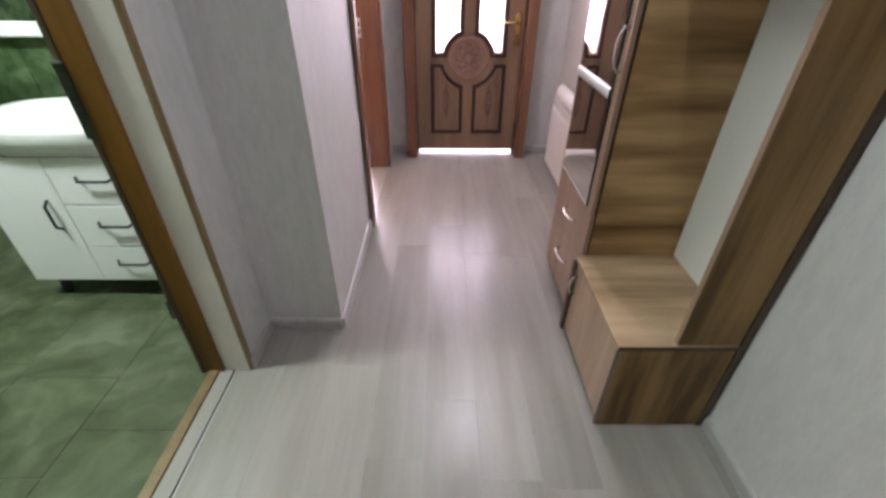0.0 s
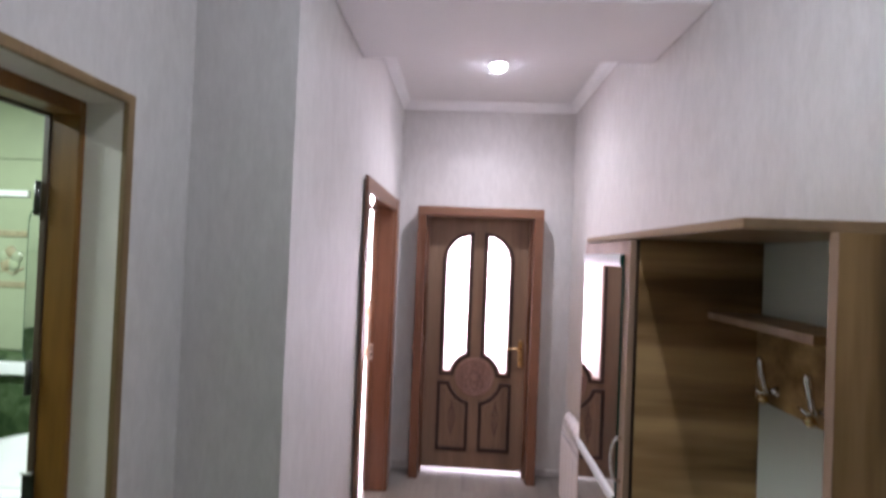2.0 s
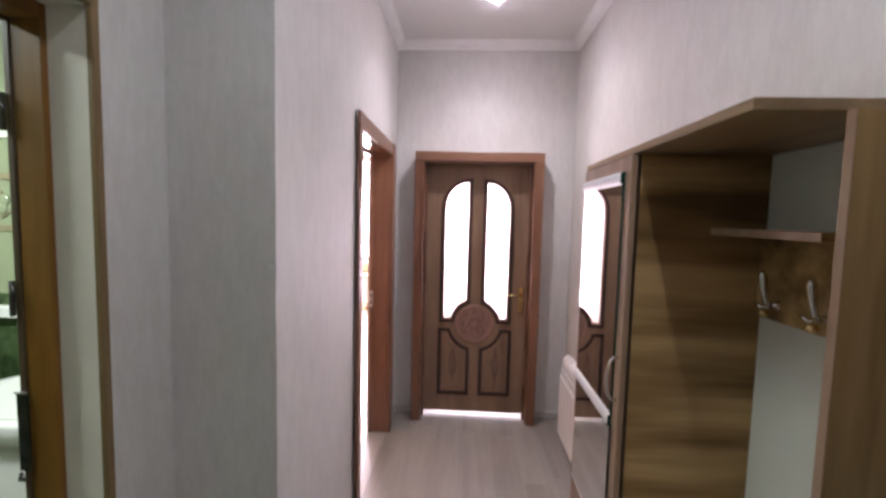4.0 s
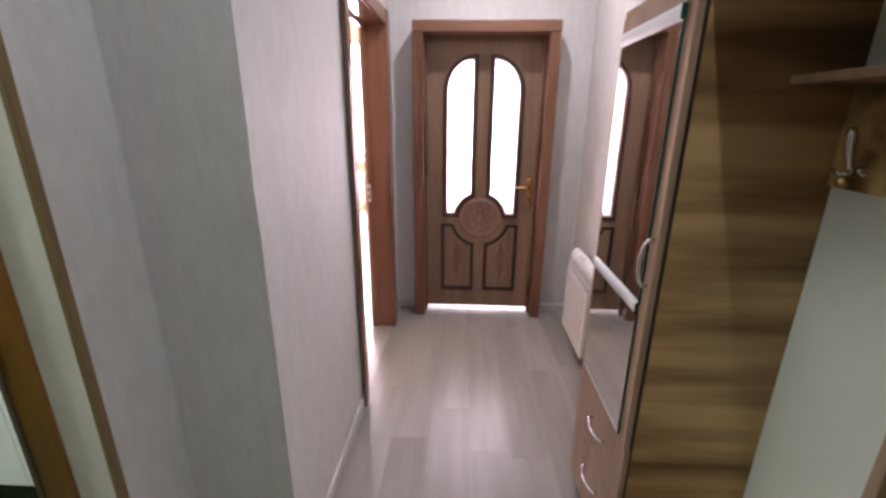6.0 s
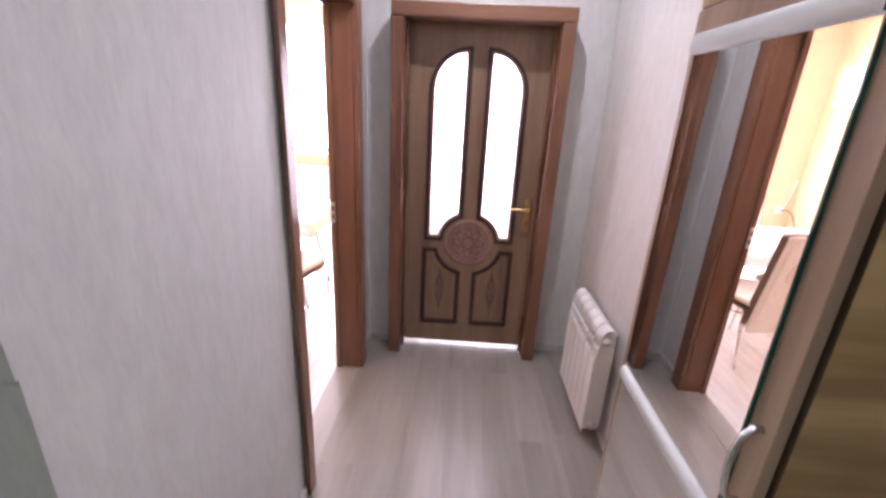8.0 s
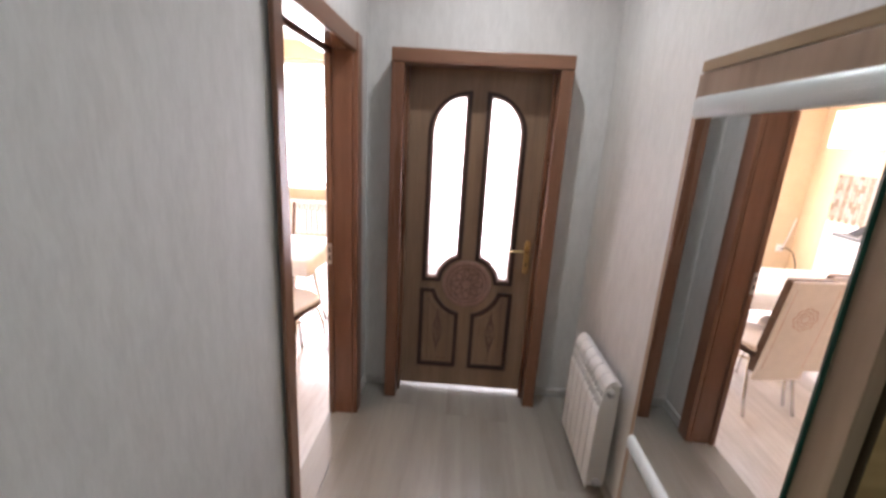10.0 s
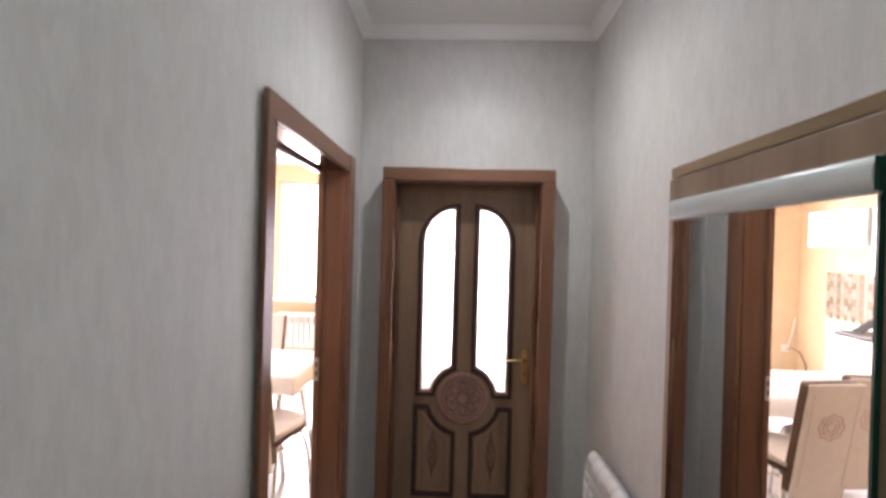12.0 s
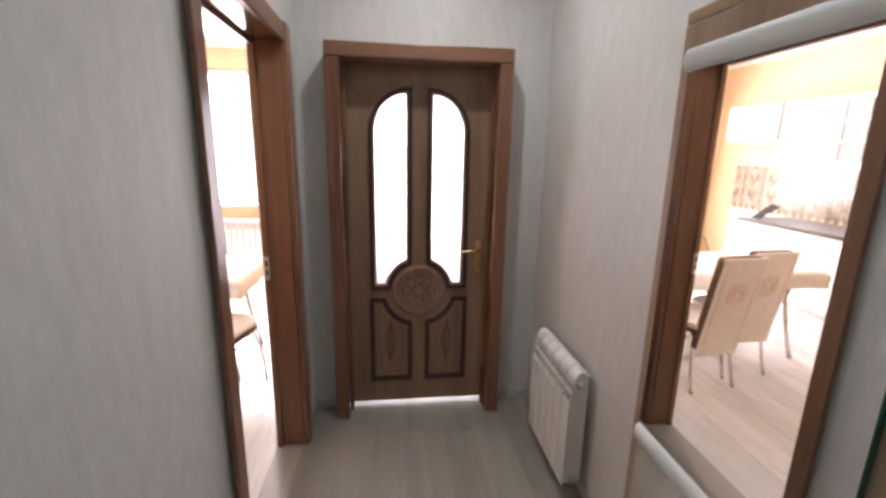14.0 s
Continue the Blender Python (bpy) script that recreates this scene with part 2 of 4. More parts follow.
M_PAVING = plain("porch_paving", (0.55, 0.53, 0.50), 0.8, vary=0.1, scale=3)
M_RUBBER = plain("black_rubber", (0.02, 0.02, 0.02), 0.6)
M_MOSAICS = [plain(nm, c, 0.2, vary=0.06, scale=30) for nm, c in (("tan_mosaic", (0.25, 0.195, 0.145)), ("cream_mosaic", (0.36, 0.31, 0.25)), ("beige_mosaic", (0.29, 0.235, 0.175)), ("white_mosaic", (0.40, 0.36, 0.31)))]


# ---- mesh helpers ----
def part(name, bm, mat, parent=None, label=""):
    """Links a bmesh as one mesh object, under a thing or a part if given."""
    me = bpy.data.meshes.new(name)
    bm.to_mesh(me)
    bm.free()
    me.materials.append(mat)
    ob = new(name, me)
    if parent is not None:
        ob.parent = parent
    if label:
        ob["label"] = label
    return ob


def thing(name, label, category, group="", kind="", at=(0, 0, 0)):
    ob = new(name)
    ob.location = at
    ob.empty_display_size = 0.1
    return tagged(ob, label, category, group, kind)


def box_into(bm, x0, x1, y0, y1, z0, z1, bevel=0.0, segs=2):
    r = bmesh.ops.create_cube(bm, size=1.0)
    vs = r["verts"]
    bmesh.ops.transform(bm, matrix=Matrix.Translation(((x0 + x1) / 2, (y0 + y1) / 2, (z0 + z1) / 2)) @ Matrix.Diagonal((abs(x1 - x0), abs(y1 - y0), abs(z1 - z0), 1)), verts=vs)
    if bevel:
        es = list({e for v in vs for e in v.link_edges})
        bmesh.ops.bevel(bm, geom=es, offset=bevel, segments=segs, affect="EDGES", profile=0.5)
    return bm


def box(x0, x1, y0, y1, z0, z1, bevel=0.0, segs=2):
    return box_into(bmesh.new(), x0, x1, y0, y1, z0, z1, bevel, segs)


def boxes(*rows, bevel=0.0):
    bm = bmesh.new()
    for row in rows:
        b2 = box(*row, bevel=bevel)
        me = bpy.data.meshes.new("tmp")
        b2.to_mesh(me)
        b2.free()
        bm.from_mesh(me)
        bpy.data.meshes.remove(me)
    return bm


def tube(points, radius, segs=8, closed=False):
    """A round bar along a line of points."""
    bm = bmesh.new()
    pts = [Vector(p) for p in points]
    rings = []
    side = None
    for i, p in enumerate(pts):
        a, b = pts[max(i - 1, 0)], pts[min(i + 1, len(pts) - 1)]
        d = (b - a).normalized()
        if side is None:
            side = d.cross(Vector((0, 0, 1)) if abs(d.z) < 0.9 else Vector((1, 0, 0))).normalized()
        side = (side - d * side.dot(d)).normalized()
        up = d.cross(side)
        r = radius[i] if isinstance(radius, (list, tuple)) else radius
        rings.append([bm.verts.new(p + (side * math.cos(k * 2 * math.pi / segs) + up * math.sin(k * 2 * math.pi / segs)) * r) for k in range(segs)])
    for r0, r1 in zip(rings, rings[1:]):
        for k in range(segs):
            f = bm.faces.new((r0[k], r0[(k + 1) % segs], r1[(k + 1) % segs], r1[k]))
            f.smooth = True
    bm.faces.new(rings[0][::-1])
    bm.faces.new(rings[-1])
    bmesh.ops.recalc_face_normals(bm, faces=bm.faces)
    return bm


def sweep(profile, p0, p1, out, up=(0, 0, 1)):
    """A straight moulding from p0 to p1; the profile gives (outward, upward) pairs."""
    bm = bmesh.new()
    out, up = Vector(out), Vector(up)
    a = [bm.verts.new(Vector(p0) + out * u + up * v) for u, v in profile]
    b = [bm.verts.new(Vector(p1) + out * u + up * v) for u, v in profile]
    n = len(profile)
    for k in range(n):
        bm.faces.new((a[k], a[(k + 1) % n], b[(k + 1) % n], b[k]))
    bm.faces.new(a)
    bm.faces.new(b[::-1])
    bmesh.ops.recalc_face_normals(bm, faces=bm.faces)
    return bm


def plate(outlines, depth, m, bevel=0.0):
    """A flat plate of outlines in a plane (later ones inside the first are holes), depth thick, laid by m; returns a bmesh."""
    cu = bpy.data.curves.new("plate", "CURVE")
    cu.dimensions, cu.fill_mode = "2D", "BOTH"
    for pts in outlines:
        sp = cu.splines.new("POLY")
        sp.points.add(len(pts) - 1)
        for q, (x, y) in zip(sp.points, pts):
            q.co = (x, y, 0, 1)
        sp.use_cyclic_u = True
    cu.extrude = depth / 2 - bevel
    if bevel:
        cu.bevel_depth, cu.bevel_resolution, cu.offset = bevel, 1, -bevel
    ob = bpy.data.objects.new("plate", cu)
    scene.collection.objects.link(ob)
    bpy.context.view_layer.update()
    me = bpy.data.meshes.new_from_object(ob.evaluated_get(bpy.context.evaluated_depsgraph_get()))
    bm = bmesh.new()
    bm.from_mesh(me)
    bpy.data.objects.remove(ob)
    bpy.data.curves.remove(cu)
    bpy.data.meshes.remove(me)
    bmesh.ops.transform(bm, matrix=m, verts=bm.verts)
    bmesh.ops.remove_doubles(bm, verts=bm.verts, dist=0.00005)
    bmesh.ops.recalc_face_normals(bm, faces=bm.faces)
    return bm


def lathe(profile, m, segs=24):
    """A turned body: profile of (radius, height)."""
    bm = bmesh.new()
    rings = []
    for r, h in profile:
        rings.append([bm.verts.new((r * math.cos(k * 2 * math.pi / segs), r * math.sin(k * 2 * math.pi / segs), h)) for k in range(segs)])
    for r0, r1 in zip(rings, rings[1:]):
        for k in range(segs):
            f = bm.faces.new((r0[k], r0[(k + 1) % segs], r1[(k + 1) % segs], r1[k]))
            f.smooth = True
    bm.faces.new(rings[0][::-1])
    bm.faces.new(rings[-1])
    bmesh.ops.transform(bm, matrix=m, verts=bm.verts)
    bmesh.ops.recalc_face_normals(bm, faces=bm.faces)
    return bm


def structure(name, bm, mat, label, category, parent=None):
    ob = part(name, bm, mat, parent)
    return tagged(ob, label, category, "", "structure")


FACE_NEG_Y = Matrix(((1, 0, 0, 0), (0, 0, -1, 0), (0, 1, 0, 0), (0, 0, 0, 1)))  # plane (x, z), thickness along y
FACE_X = Matrix(((0, 0, 1, 0), (1, 0, 0, 0), (0, 1, 0, 0), (0, 0, 0, 1)))  # plane (y, z), thickness along x

# ---- plan ----
L, R = -0.31, 1.085            # hall side walls
NL = -0.635                    # entry's left wall
END = 3.665                   # end wall
PILLAR = 1.482                 # where the hall narrows
BACK = -2.3                   # behind the start
H = 2.975                     # hall ceiling
KX0, KX1, KY0, KY1 = -3.62, -0.45, 2.30, 7.35   # kitchen
BX0, BX1, BY0, BY1 = -2.35, -0.815, -0.75, 2.15  # bathroom

# ---- hall structure ----
structure("wall_east", box(R, R + 0.12, BACK - 0.12, END + 0.12, -0.1, H + 0.1), M_WALL, "pale grey wallpapered long hall wall with vertical streaks", "wall")
# end wall round the glazed door
EX0, EX1, EZ = -0.078, 0.768, 2.055
structure("wall_north", boxes((L, EX0, END, END + 0.12, -0.1, H + 0.1), (EX1, R, END, END + 0.12, -0.1, H + 0.1), (EX0, EX1, END, END + 0.12, EZ, H + 0.1), (EX0, EX1, END, END + 0.12, -0.1, -0.004)), M_WALL, "pale grey wallpapered end wall of the hall around a door", "wall")
# left wall with kitchen doorway
KD0, KD1, KDZ = 2.435, 3.318, 2.07
structure("wall_west", boxes((KX1, L, PILLAR, KD0, -0.1, H + 0.1), (KX1, L, KD1, END + 0.12, -0.1, H + 0.1), (KX1, L, KD0, KD1, KDZ, H + 0.1)), M_WALL, "pale grey wallpapered hall wall beside the kitchen doorway", "wall")
structure("wall_pillar", box(BX1, KX1, PILLAR, PILLAR + 0.12, -0.1, H + 0.1), M_WALL, "pale grey wallpapered return wall where the hall narrows", "wall")
BD0, BD1, BDZ = 0.30, 1.240, 2.09
structure("wall_entry", boxes((BX1, NL, BACK - 0.12, BD0, -0.1, H + 0.1), (BX1, NL, BD1, PILLAR, -0.1, H + 0.1), (BX1, NL, BD0, BD1, BDZ, H + 0.1)), M_WALL, "pale grey wallpapered entry wall beside the bathroom doorway", "wall")
structure("wall_south", box(BX1, R, BACK - 0.12, BACK, -0.1, H + 0.1), M_WALL, "plain pale grey wallpapered wall closing the entry", "wall")
structure("ceiling", box(BX1 - 0.02, R + 0.12, BACK - 0.12, END + 0.12, H, H + 0.1), M_CEIL, "smooth matt white painted hall ceiling", "ceiling")
structure("beam", box(L, R, 1.790, 2.274, 2.694, H + 0.02, 0.004), M_CEIL, "white painted boxed beam crossing the hall ceiling", "beam")

CORN = [(0, 0), (0, -0.058), (0.006, -0.058), (0.010, -0.046), (0.020, -0.042), (0.034, -0.030), (0.046, -0.018), (0.050, -0.010), (0.060, -0.008), (0.060, 0)]
for p0, p1, out in [((L, 2.274, H), (L, END, H), (1, 0, 0)), ((R, 2.274, H), (R, END, H), (-1, 0, 0)), ((L, END, H), (R, END, H), (0, -1, 0)), ((L, 2.274, H), (R, 2.274, H), (0, 1, 0)),
                    ((L, PILLAR, H), (L, 1.790, H), (1, 0, 0)), ((R, BACK, H), (R, 1.790, H), (-1, 0, 0)), ((L, 1.790, H), (R, 1.790, H), (0, -1, 0)), ((NL, BACK, H), (NL, PILLAR, H), (1, 0, 0)), ((NL, PILLAR, H), (L, PILLAR, H), (0, -1, 0))]:
    structure("cornice", sweep(CORN, p0, p1, out), M_CORNICE, "white moulded plaster cornice along the hall ceiling", "cornice")

floor = structure("floor", box(NL - 0.07, R + 0.02, BACK - 0.12, END + 0.12, -0.08, -0.006), M_BASE, "grey oak laminate plank floor with a satin sheen", "floor")
BASEP = [(0, 0), (0.012, 0), (0.012, 0.045), (0.008, 0.055), (0, 0.058)]
for p0, p1, out in [((L, PILLAR, 0), (L, 2.370, 0), (1, 0, 0)), ((L, 3.406, 0), (L, END, 0), (1, 0, 0)), ((L, END, 0), (-0.146, END, 0), (0, -1, 0)), ((0.836, END, 0), (R, END, 0), (0, -1, 0)),
                    ((R, 1.97, 0), (R, END, 0), (-1, 0, 0)), ((R, BACK, 0), (R, 0.985, 0), (-1, 0, 0)), ((NL, PILLAR, 0), (L, PILLAR, 0), (0, -1, 0)), ((NL, 1.245, 0), (NL, PILLAR, 0), (1, 0, 0))]:
    structure("baseboard", sweep(BASEP, p0, p1, out), M_BASE, "low grey laminate baseboard along the hall floor", "baseboard")


def downlight(x, y, z):
    t = thing("ceiling_downlight", "round white recessed ceiling downlight, switched on", "downlight", "ceiling downlights", at=(x, y, z))
    part("rim", lathe([(0.058, 0.0), (0.066, 0.0), (0.066, -0.006), (0.058, -0.009), (0.050, -0.006), (0.050, 0.0)], Matrix.Identity(4)), M_WHITE, t)
    part("diffuser", lathe([(0.001, -0.003), (0.049, -0.003), (0.047, -0.010), (0.038, -0.020), (0.020, -0.027), (0.001, -0.029)], Matrix.Identity(4)), M_LAMPGLOW, t, "glowing white diffuser")
    return t


downlight(0.398, 2.96, H)
downlight(0.43, 0.82, H)

# ---- end door ----
FRAMEP = 0.072


def casing(name, label, rows):
    t = thing(name, label, "door frame", kind="structure")
    for nm, dims, mat in rows:
        part(nm, box(*dims, bevel=0.006), mat, t)
    return t


casing("door_frame_1", "reddish brown wooden door frame standing proud of the wall", [
    ("jamb", (-0.144, -0.144 + FRAMEP, 3.510, 3.70, 0, 2.045), M_CASING),
    ("jamb", (0.834 - FRAMEP, 0.834, 3.510, 3.70, 0, 2.045), M_CASING),
    ("head", (-0.144, 0.834, 3.508, 3.70, 2.046, 2.118), M_CASING_X),
    ("stop", (-0.072, -0.055, 3.60, 3.650, 0, 2.04), M_CASING),
    ("stop", (0.745, 0.762, 3.60, 3.650, 0, 2.04), M_CASING)])

CX, CZ = 0.348, 0.765       # middle of the medallion
DX0, DX1, DZ0, DZ1 = -0.068, 0.758, 0.028, 2.0455


def arc(cx, cz, r, a0, a1, n=14):
    return [(cx + r * math.cos(radians(a0 + (a1 - a0) * k / n)), cz + r * math.sin(radians(a0 + (a1 - a0) * k / n))) for k in range(n + 1)]


def pane_outline(side, grow):
    """Half of an arched light whose foot is cut by a ring round the medallion."""
    ix, ox = 0.078 - grow, 0.252 + grow
    bottom, top, spring = 0.808 - grow, 1.895 + grow, 1.690
    r = 0.205 - grow
    a_in = math.degrees(math.acos(min(1, ix / r)))
    a_out = math.degrees(math.asin((bottom - CZ) / r))
    pts = [(ox, bottom)] + [(x, z) for x, z in arc(0, CZ, r, a_out, a_in)]
    pts += [(ix, top)]
    w = ox - ix
    pts += [(ix + w * math.sin(radians(a)), spring + (top - spring) * math.cos(radians(a))) for a in range(12, 91, 6)]
    return [(CX + side * x, z) for x, z in pts]


def panel_outline(side, grow):
    ix, ox = 0.040 - grow, 0.297 + grow
    bottom, top = 0.170 - grow, 0.722 + grow
    r = 0.205 - grow
    a_in = math.degrees(math.acos(min(1, ix / r)))
    a_out = math.degrees(math.asin((top - CZ) / r))
    pts = [(ix, bottom), (ox, bottom), (ox, top)] + arc(0, CZ, r, a_out, -a_in)
    return [(CX + side * x, z) for x, z in pts]


door = thing("door_1", "closed brown wooden door with two arched frosted panes and dark mouldings", "door", kind="structure")
leaf = part("leaf", plate([[(DX0, DZ0), (DX1, DZ0), (DX1, DZ1), (DX0, DZ1)], pane_outline(-1, 0.0), pane_outline(1, 0.0)], 0.038, Matrix.Translation((0, 3.675, 0)) @ FACE_NEG_Y), M_LEAF, door)
for side in (-1, 1):
    part("pane", plate([pane_outline(side, 0.004)], 0.006, Matrix.Translation((0, 3.675, 0)) @ FACE_NEG_Y), M_GLASS, door, "bright frosted glass").visible_shadow = False
    part("moulding", plate([pane_outline(side, 0.036), pane_outline(side, 0.014)], 0.016, Matrix.Translation((0, 3.652, 0)) @ FACE_NEG_Y, 0.004), M_MOULD, door, "dark brown moulding")
    part("bead", plate([pane_outline(side, 0.0135), pane_outline(side, 0.0)], 0.012, Matrix.Translation((0, 3.653, 0)) @ FACE_NEG_Y, 0.003), M_BEAD, door, "pinkish brown glazing bead")
    part("moulding", plate([panel_outline(side, 0.0), panel_outline(side, -0.026)], 0.016, Matrix.Translation((0, 3.652, 0)) @ FACE_NEG_Y, 0.004), M_MOULD, door, "dark brown moulding")
    part("panel", plate([panel_outline(side, -0.034)], 0.010, Matrix.Translation((0, 3.653, 0)) @ FACE_NEG_Y, 0.003), M_LEAF, door)
    # engraved lozenges on a stem, inside a fine line that follows the panel
    px = CX + side * 0.175
    for amp, zc, half in ((0.030, 0.43, 0.085), (0.017, 0.43, 0.135), (0.020, 0.375, 0.045), (0.020, 0.485, 0.045)):
        for sgn in (-1, 1):
            part("carving", tube([(px + sgn * amp * math.sin(math.pi * k / 10), 3.6478, zc - half + 2 * half * k / 10) for k in range(11)], 0.0024, 5), M_CARVE, door)
    part("carving", tube([(px, 3.6478, 0.265), (px, 3.6478, 0.595)], 0.0022, 5), M_CARVE, door)
    line = panel_outline(side, -0.062)
    part("carving", tube([(x, 3.6478, z) for x, z in line + line[:1]], 0.0014, 5), M_CARVE, door)
part("medallion", lathe([(0.001, 0.0), (0.155, 0.0), (0.155, 0.006), (0.148, 0.010), (0.134, 0.010), (0.128, 0.007), (0.001, 0.007)], Matrix.Translation((CX, 3.656, CZ)) @ pose(0, 0, 0, 90), 40), M_BEAD, door, "round carved medallion")
for ring in (0.126, 0.104, 0.034):
    part("carving", tube([(CX + ring * math.cos(a), 3.6485, CZ + ring * math.sin(a)) for a in [k * 2 * math.pi / 48 for k in range(49)]], 0.0024, 5), M_CARVE, door)
for q in range(8):
    a0 = q * math.pi / 4
    for sgn in (-1, 1):
        pts = []
        for k in range(9):
            rr = 0.034 + 0.066 * k / 8
            aa = a0 + sgn * 0.30 * math.sin(math.pi * k / 8)
            pts.append((CX + rr * math.cos(aa), 3.6485, CZ + rr * math.sin(aa)))
        part("carving", tube(pts, 0.0030, 5), M_CARVE, door)


def lever_handle(parent, x, y, z, mirror=1):
    h = part("handle_plate", plate([arc(x, z + 0.075, 0.019, 0, 180, 8) + arc(x, z - 0.105, 0.019, 180, 360, 8)], 0.009, Matrix.Translation((0, y - 0.004, 0)) @ FACE_NEG_Y, 0.003), M_BRASS, parent, "brass handle plate")
    part("lever", tube([(x, y, z + 0.03), (x, y - 0.045, z + 0.03), (x - 0.012 * mirror, y - 0.055, z + 0.03), (x - 0.06 * mirror, y - 0.056, z + 0.034), (x - 0.105 * mirror, y - 0.054, z + 0.028), (x - 0.118 * mirror, y - 0.05, z + 0.022)], [0.010, 0.009, 0.009, 0.009, 0.008, 0.005], 10), M_BRASS, h, "brass lever")
    part("keyhole", box(x - 0.004, x + 0.004, y - 0.0105, y - 0.0085, z - 0.075, z - 0.05), M_DARKGAP, h)


lever_handle(door, 0.708, 3.655, 0.985)
for z in (0.27, 1.80):
    part("hinge", tube([(DX0 - 0.003, 3.648, z), (DX0 - 0.003, 3.648, z + 0.09)], 0.007), M_BRASS, door)

# ---- kitchen doorway frame (leaf swung fully into the kitchen) ----
kf = thing("door_frame_2", "reddish brown wooden frame of the kitchen doorway", "door frame", kind="structure")
part("jamb", boxes((-0.300, -0.283, 2.372, 2.440, 0, 2.128), (-0.30, -0.44, 2.418, 2.440, 0, 2.06), bevel=0.004), M_CASING, kf)
far = part("jamb", boxes((-0.300, -0.275, 3.312, 3.406, 0, 2.138), (-0.30, -0.44, 3.308, 3.330, 0, 2.06), bevel=0.004), M_CASING, kf)
part("stop", box(-0.4385, -0.408, 3.296, 3.3085, 0, 2.055, 0.003), M_CASING, kf)
part("architrave", box(-0.478, -0.4625, 3.41, 3.48, 0, 2.12, 0.004), M_CASING, kf)
part("architrave", box(-0.485, -0.452, 2.345, 2.425, 0, 2.12, 0.005), M_CASING, kf)
part("head", box(-0.300, -0.281, 2.370, 3.408, 2.052, 2.136, 0.004), M_CASING_Y, kf)
part("head_lining", box(-0.452, -0.302, 2.441, 3.307, 2.052, 2.068, 0.002), M_LACQUER, kf, "glossy lacquered head lining")
part("head_stop", box(-0.4515, -0.418, 2.442, 3.290, 2.034, 2.0515, 0.003), M_CASING_Y, kf)
strike = part("strike_plate", box(-0.436, -0.413, 3.2935, 3.2965, 0.952, 1.072, 0.001), M_ALU, kf, "pale metal strike plate")
for z in (0.977, 1.022):
    part("slot", box(-0.430, -0.420, 3.2920, 3.2937, z, z + 0.028), M_DARKGAP, strike)
kd = thing("door_2", "brown wooden kitchen door standing open into the kitchen", "door", kind="structure")
part("leaf", box(-1.330, -0.500, 2.365, 2.405, 0.02, 2.03, 0.003), M_LEAF, kd)

# ---- bathroom doorway ----
bf = thing("door_frame_3", "thin oak trim and amber brown frame in a deep cream reveal", "door frame", kind="structure")
part("trim", boxes((NL - 0.010, NL + 0.006, BD1 - 0.003, BD1 + 0.019, 0, 2.112), (NL - 0.010, NL + 0.006, BD0 - 0.019, BD0 + 0.003, 0, 2.112), (NL - 0.010, NL + 0.0065, BD0 - 0.019, BD1 + 0.019, 2.088, 2.113), bevel=0.003), M_TRIM, bf, "thin oak edge trim")
part("reveal", boxes((-0.742, NL - 0.009, BD1 - 0.002, BD1 + 0.004, 0, BDZ), (-0.742, NL - 0.009, BD0 - 0.004, BD0 + 0.002, 0, BDZ), (-0.742, NL - 0.009, BD0, BD1, BDZ - 0.002, BDZ + 0.004)), M_REVEAL, bf, "cream painted reveal")
part("frame", boxes((-0.816, -0.740, BD1 - 0.015, BD1 + 0.01, 0, BDZ), (-0.816, -0.740, BD0 - 0.01, BD0 + 0.015, 0, BDZ), (-0.814, -0.7405, BD0 + 0.015, BD1 - 0.015, BDZ - 0.038, BDZ + 0.008), bevel=0.004), M_BATHFRAME, bf, "dark amber brown door frame")
part("stop", boxes((-0.834, -0.8165, BD1 - 0.017, BD1 + 0.006, 0, BDZ - 0.002), (-0.834, -0.8165, BD0 + 0.0, BD1 - 0.018, BDZ - 0.044, BDZ - 0.002), bevel=0.003), M_EDGE_AND_SHADE, bf, "dark brown door stop")
lock = part("strike_plate", box(-0.842, -0.812, BD1 - 0.0195, BD1 - 0.0165, 0.97, 1.165, 0.001), M_GUNMETAL, bf, "dark metal strike plate")
for z in (1.010, 1.075):
    part("slot", box(-0.833, -0.821, BD1 - 0.0205, BD1 - 0.0192, z, z + 0.035), M_DARKGAP, lock)
part("strike_lip", box(-0.846, -0.816, BD1 - 0.022, BD1 - 0.0165, 1.166, 1.172, 0.001), M_ALU, lock, "pale bent lip")
for z in (0.30, 1.36, 1.80):
    part("hinge", tube([(-0.838, BD1 - 0.020, z), (-0.838, BD1 - 0.020, z + 0.085)], 0.006, 8), M_GUNMETAL, bf, "dark metal hinge")
structure("threshold", boxes((-0.80, -0.760, BD0, BD1, -0.02, 0.012), bevel=0.004), M_TRIM, "narrow brown wooden threshold strip at the bathroom door", "threshold")
structure("sill_strip", boxes((-0.762, -0.706, BD0, BD1, -0.02, 0.003)), M_FLOOR, "grey strip of floor edging at the bathroom door", "threshold")

# ---- radiator ----


def join_mesh(bm, other):
    me = bpy.data.meshes.new("tmp")
    other.to_mesh(me)
    other.free()
    bm.from_mesh(me)
    bpy.data.meshes.remove(me)


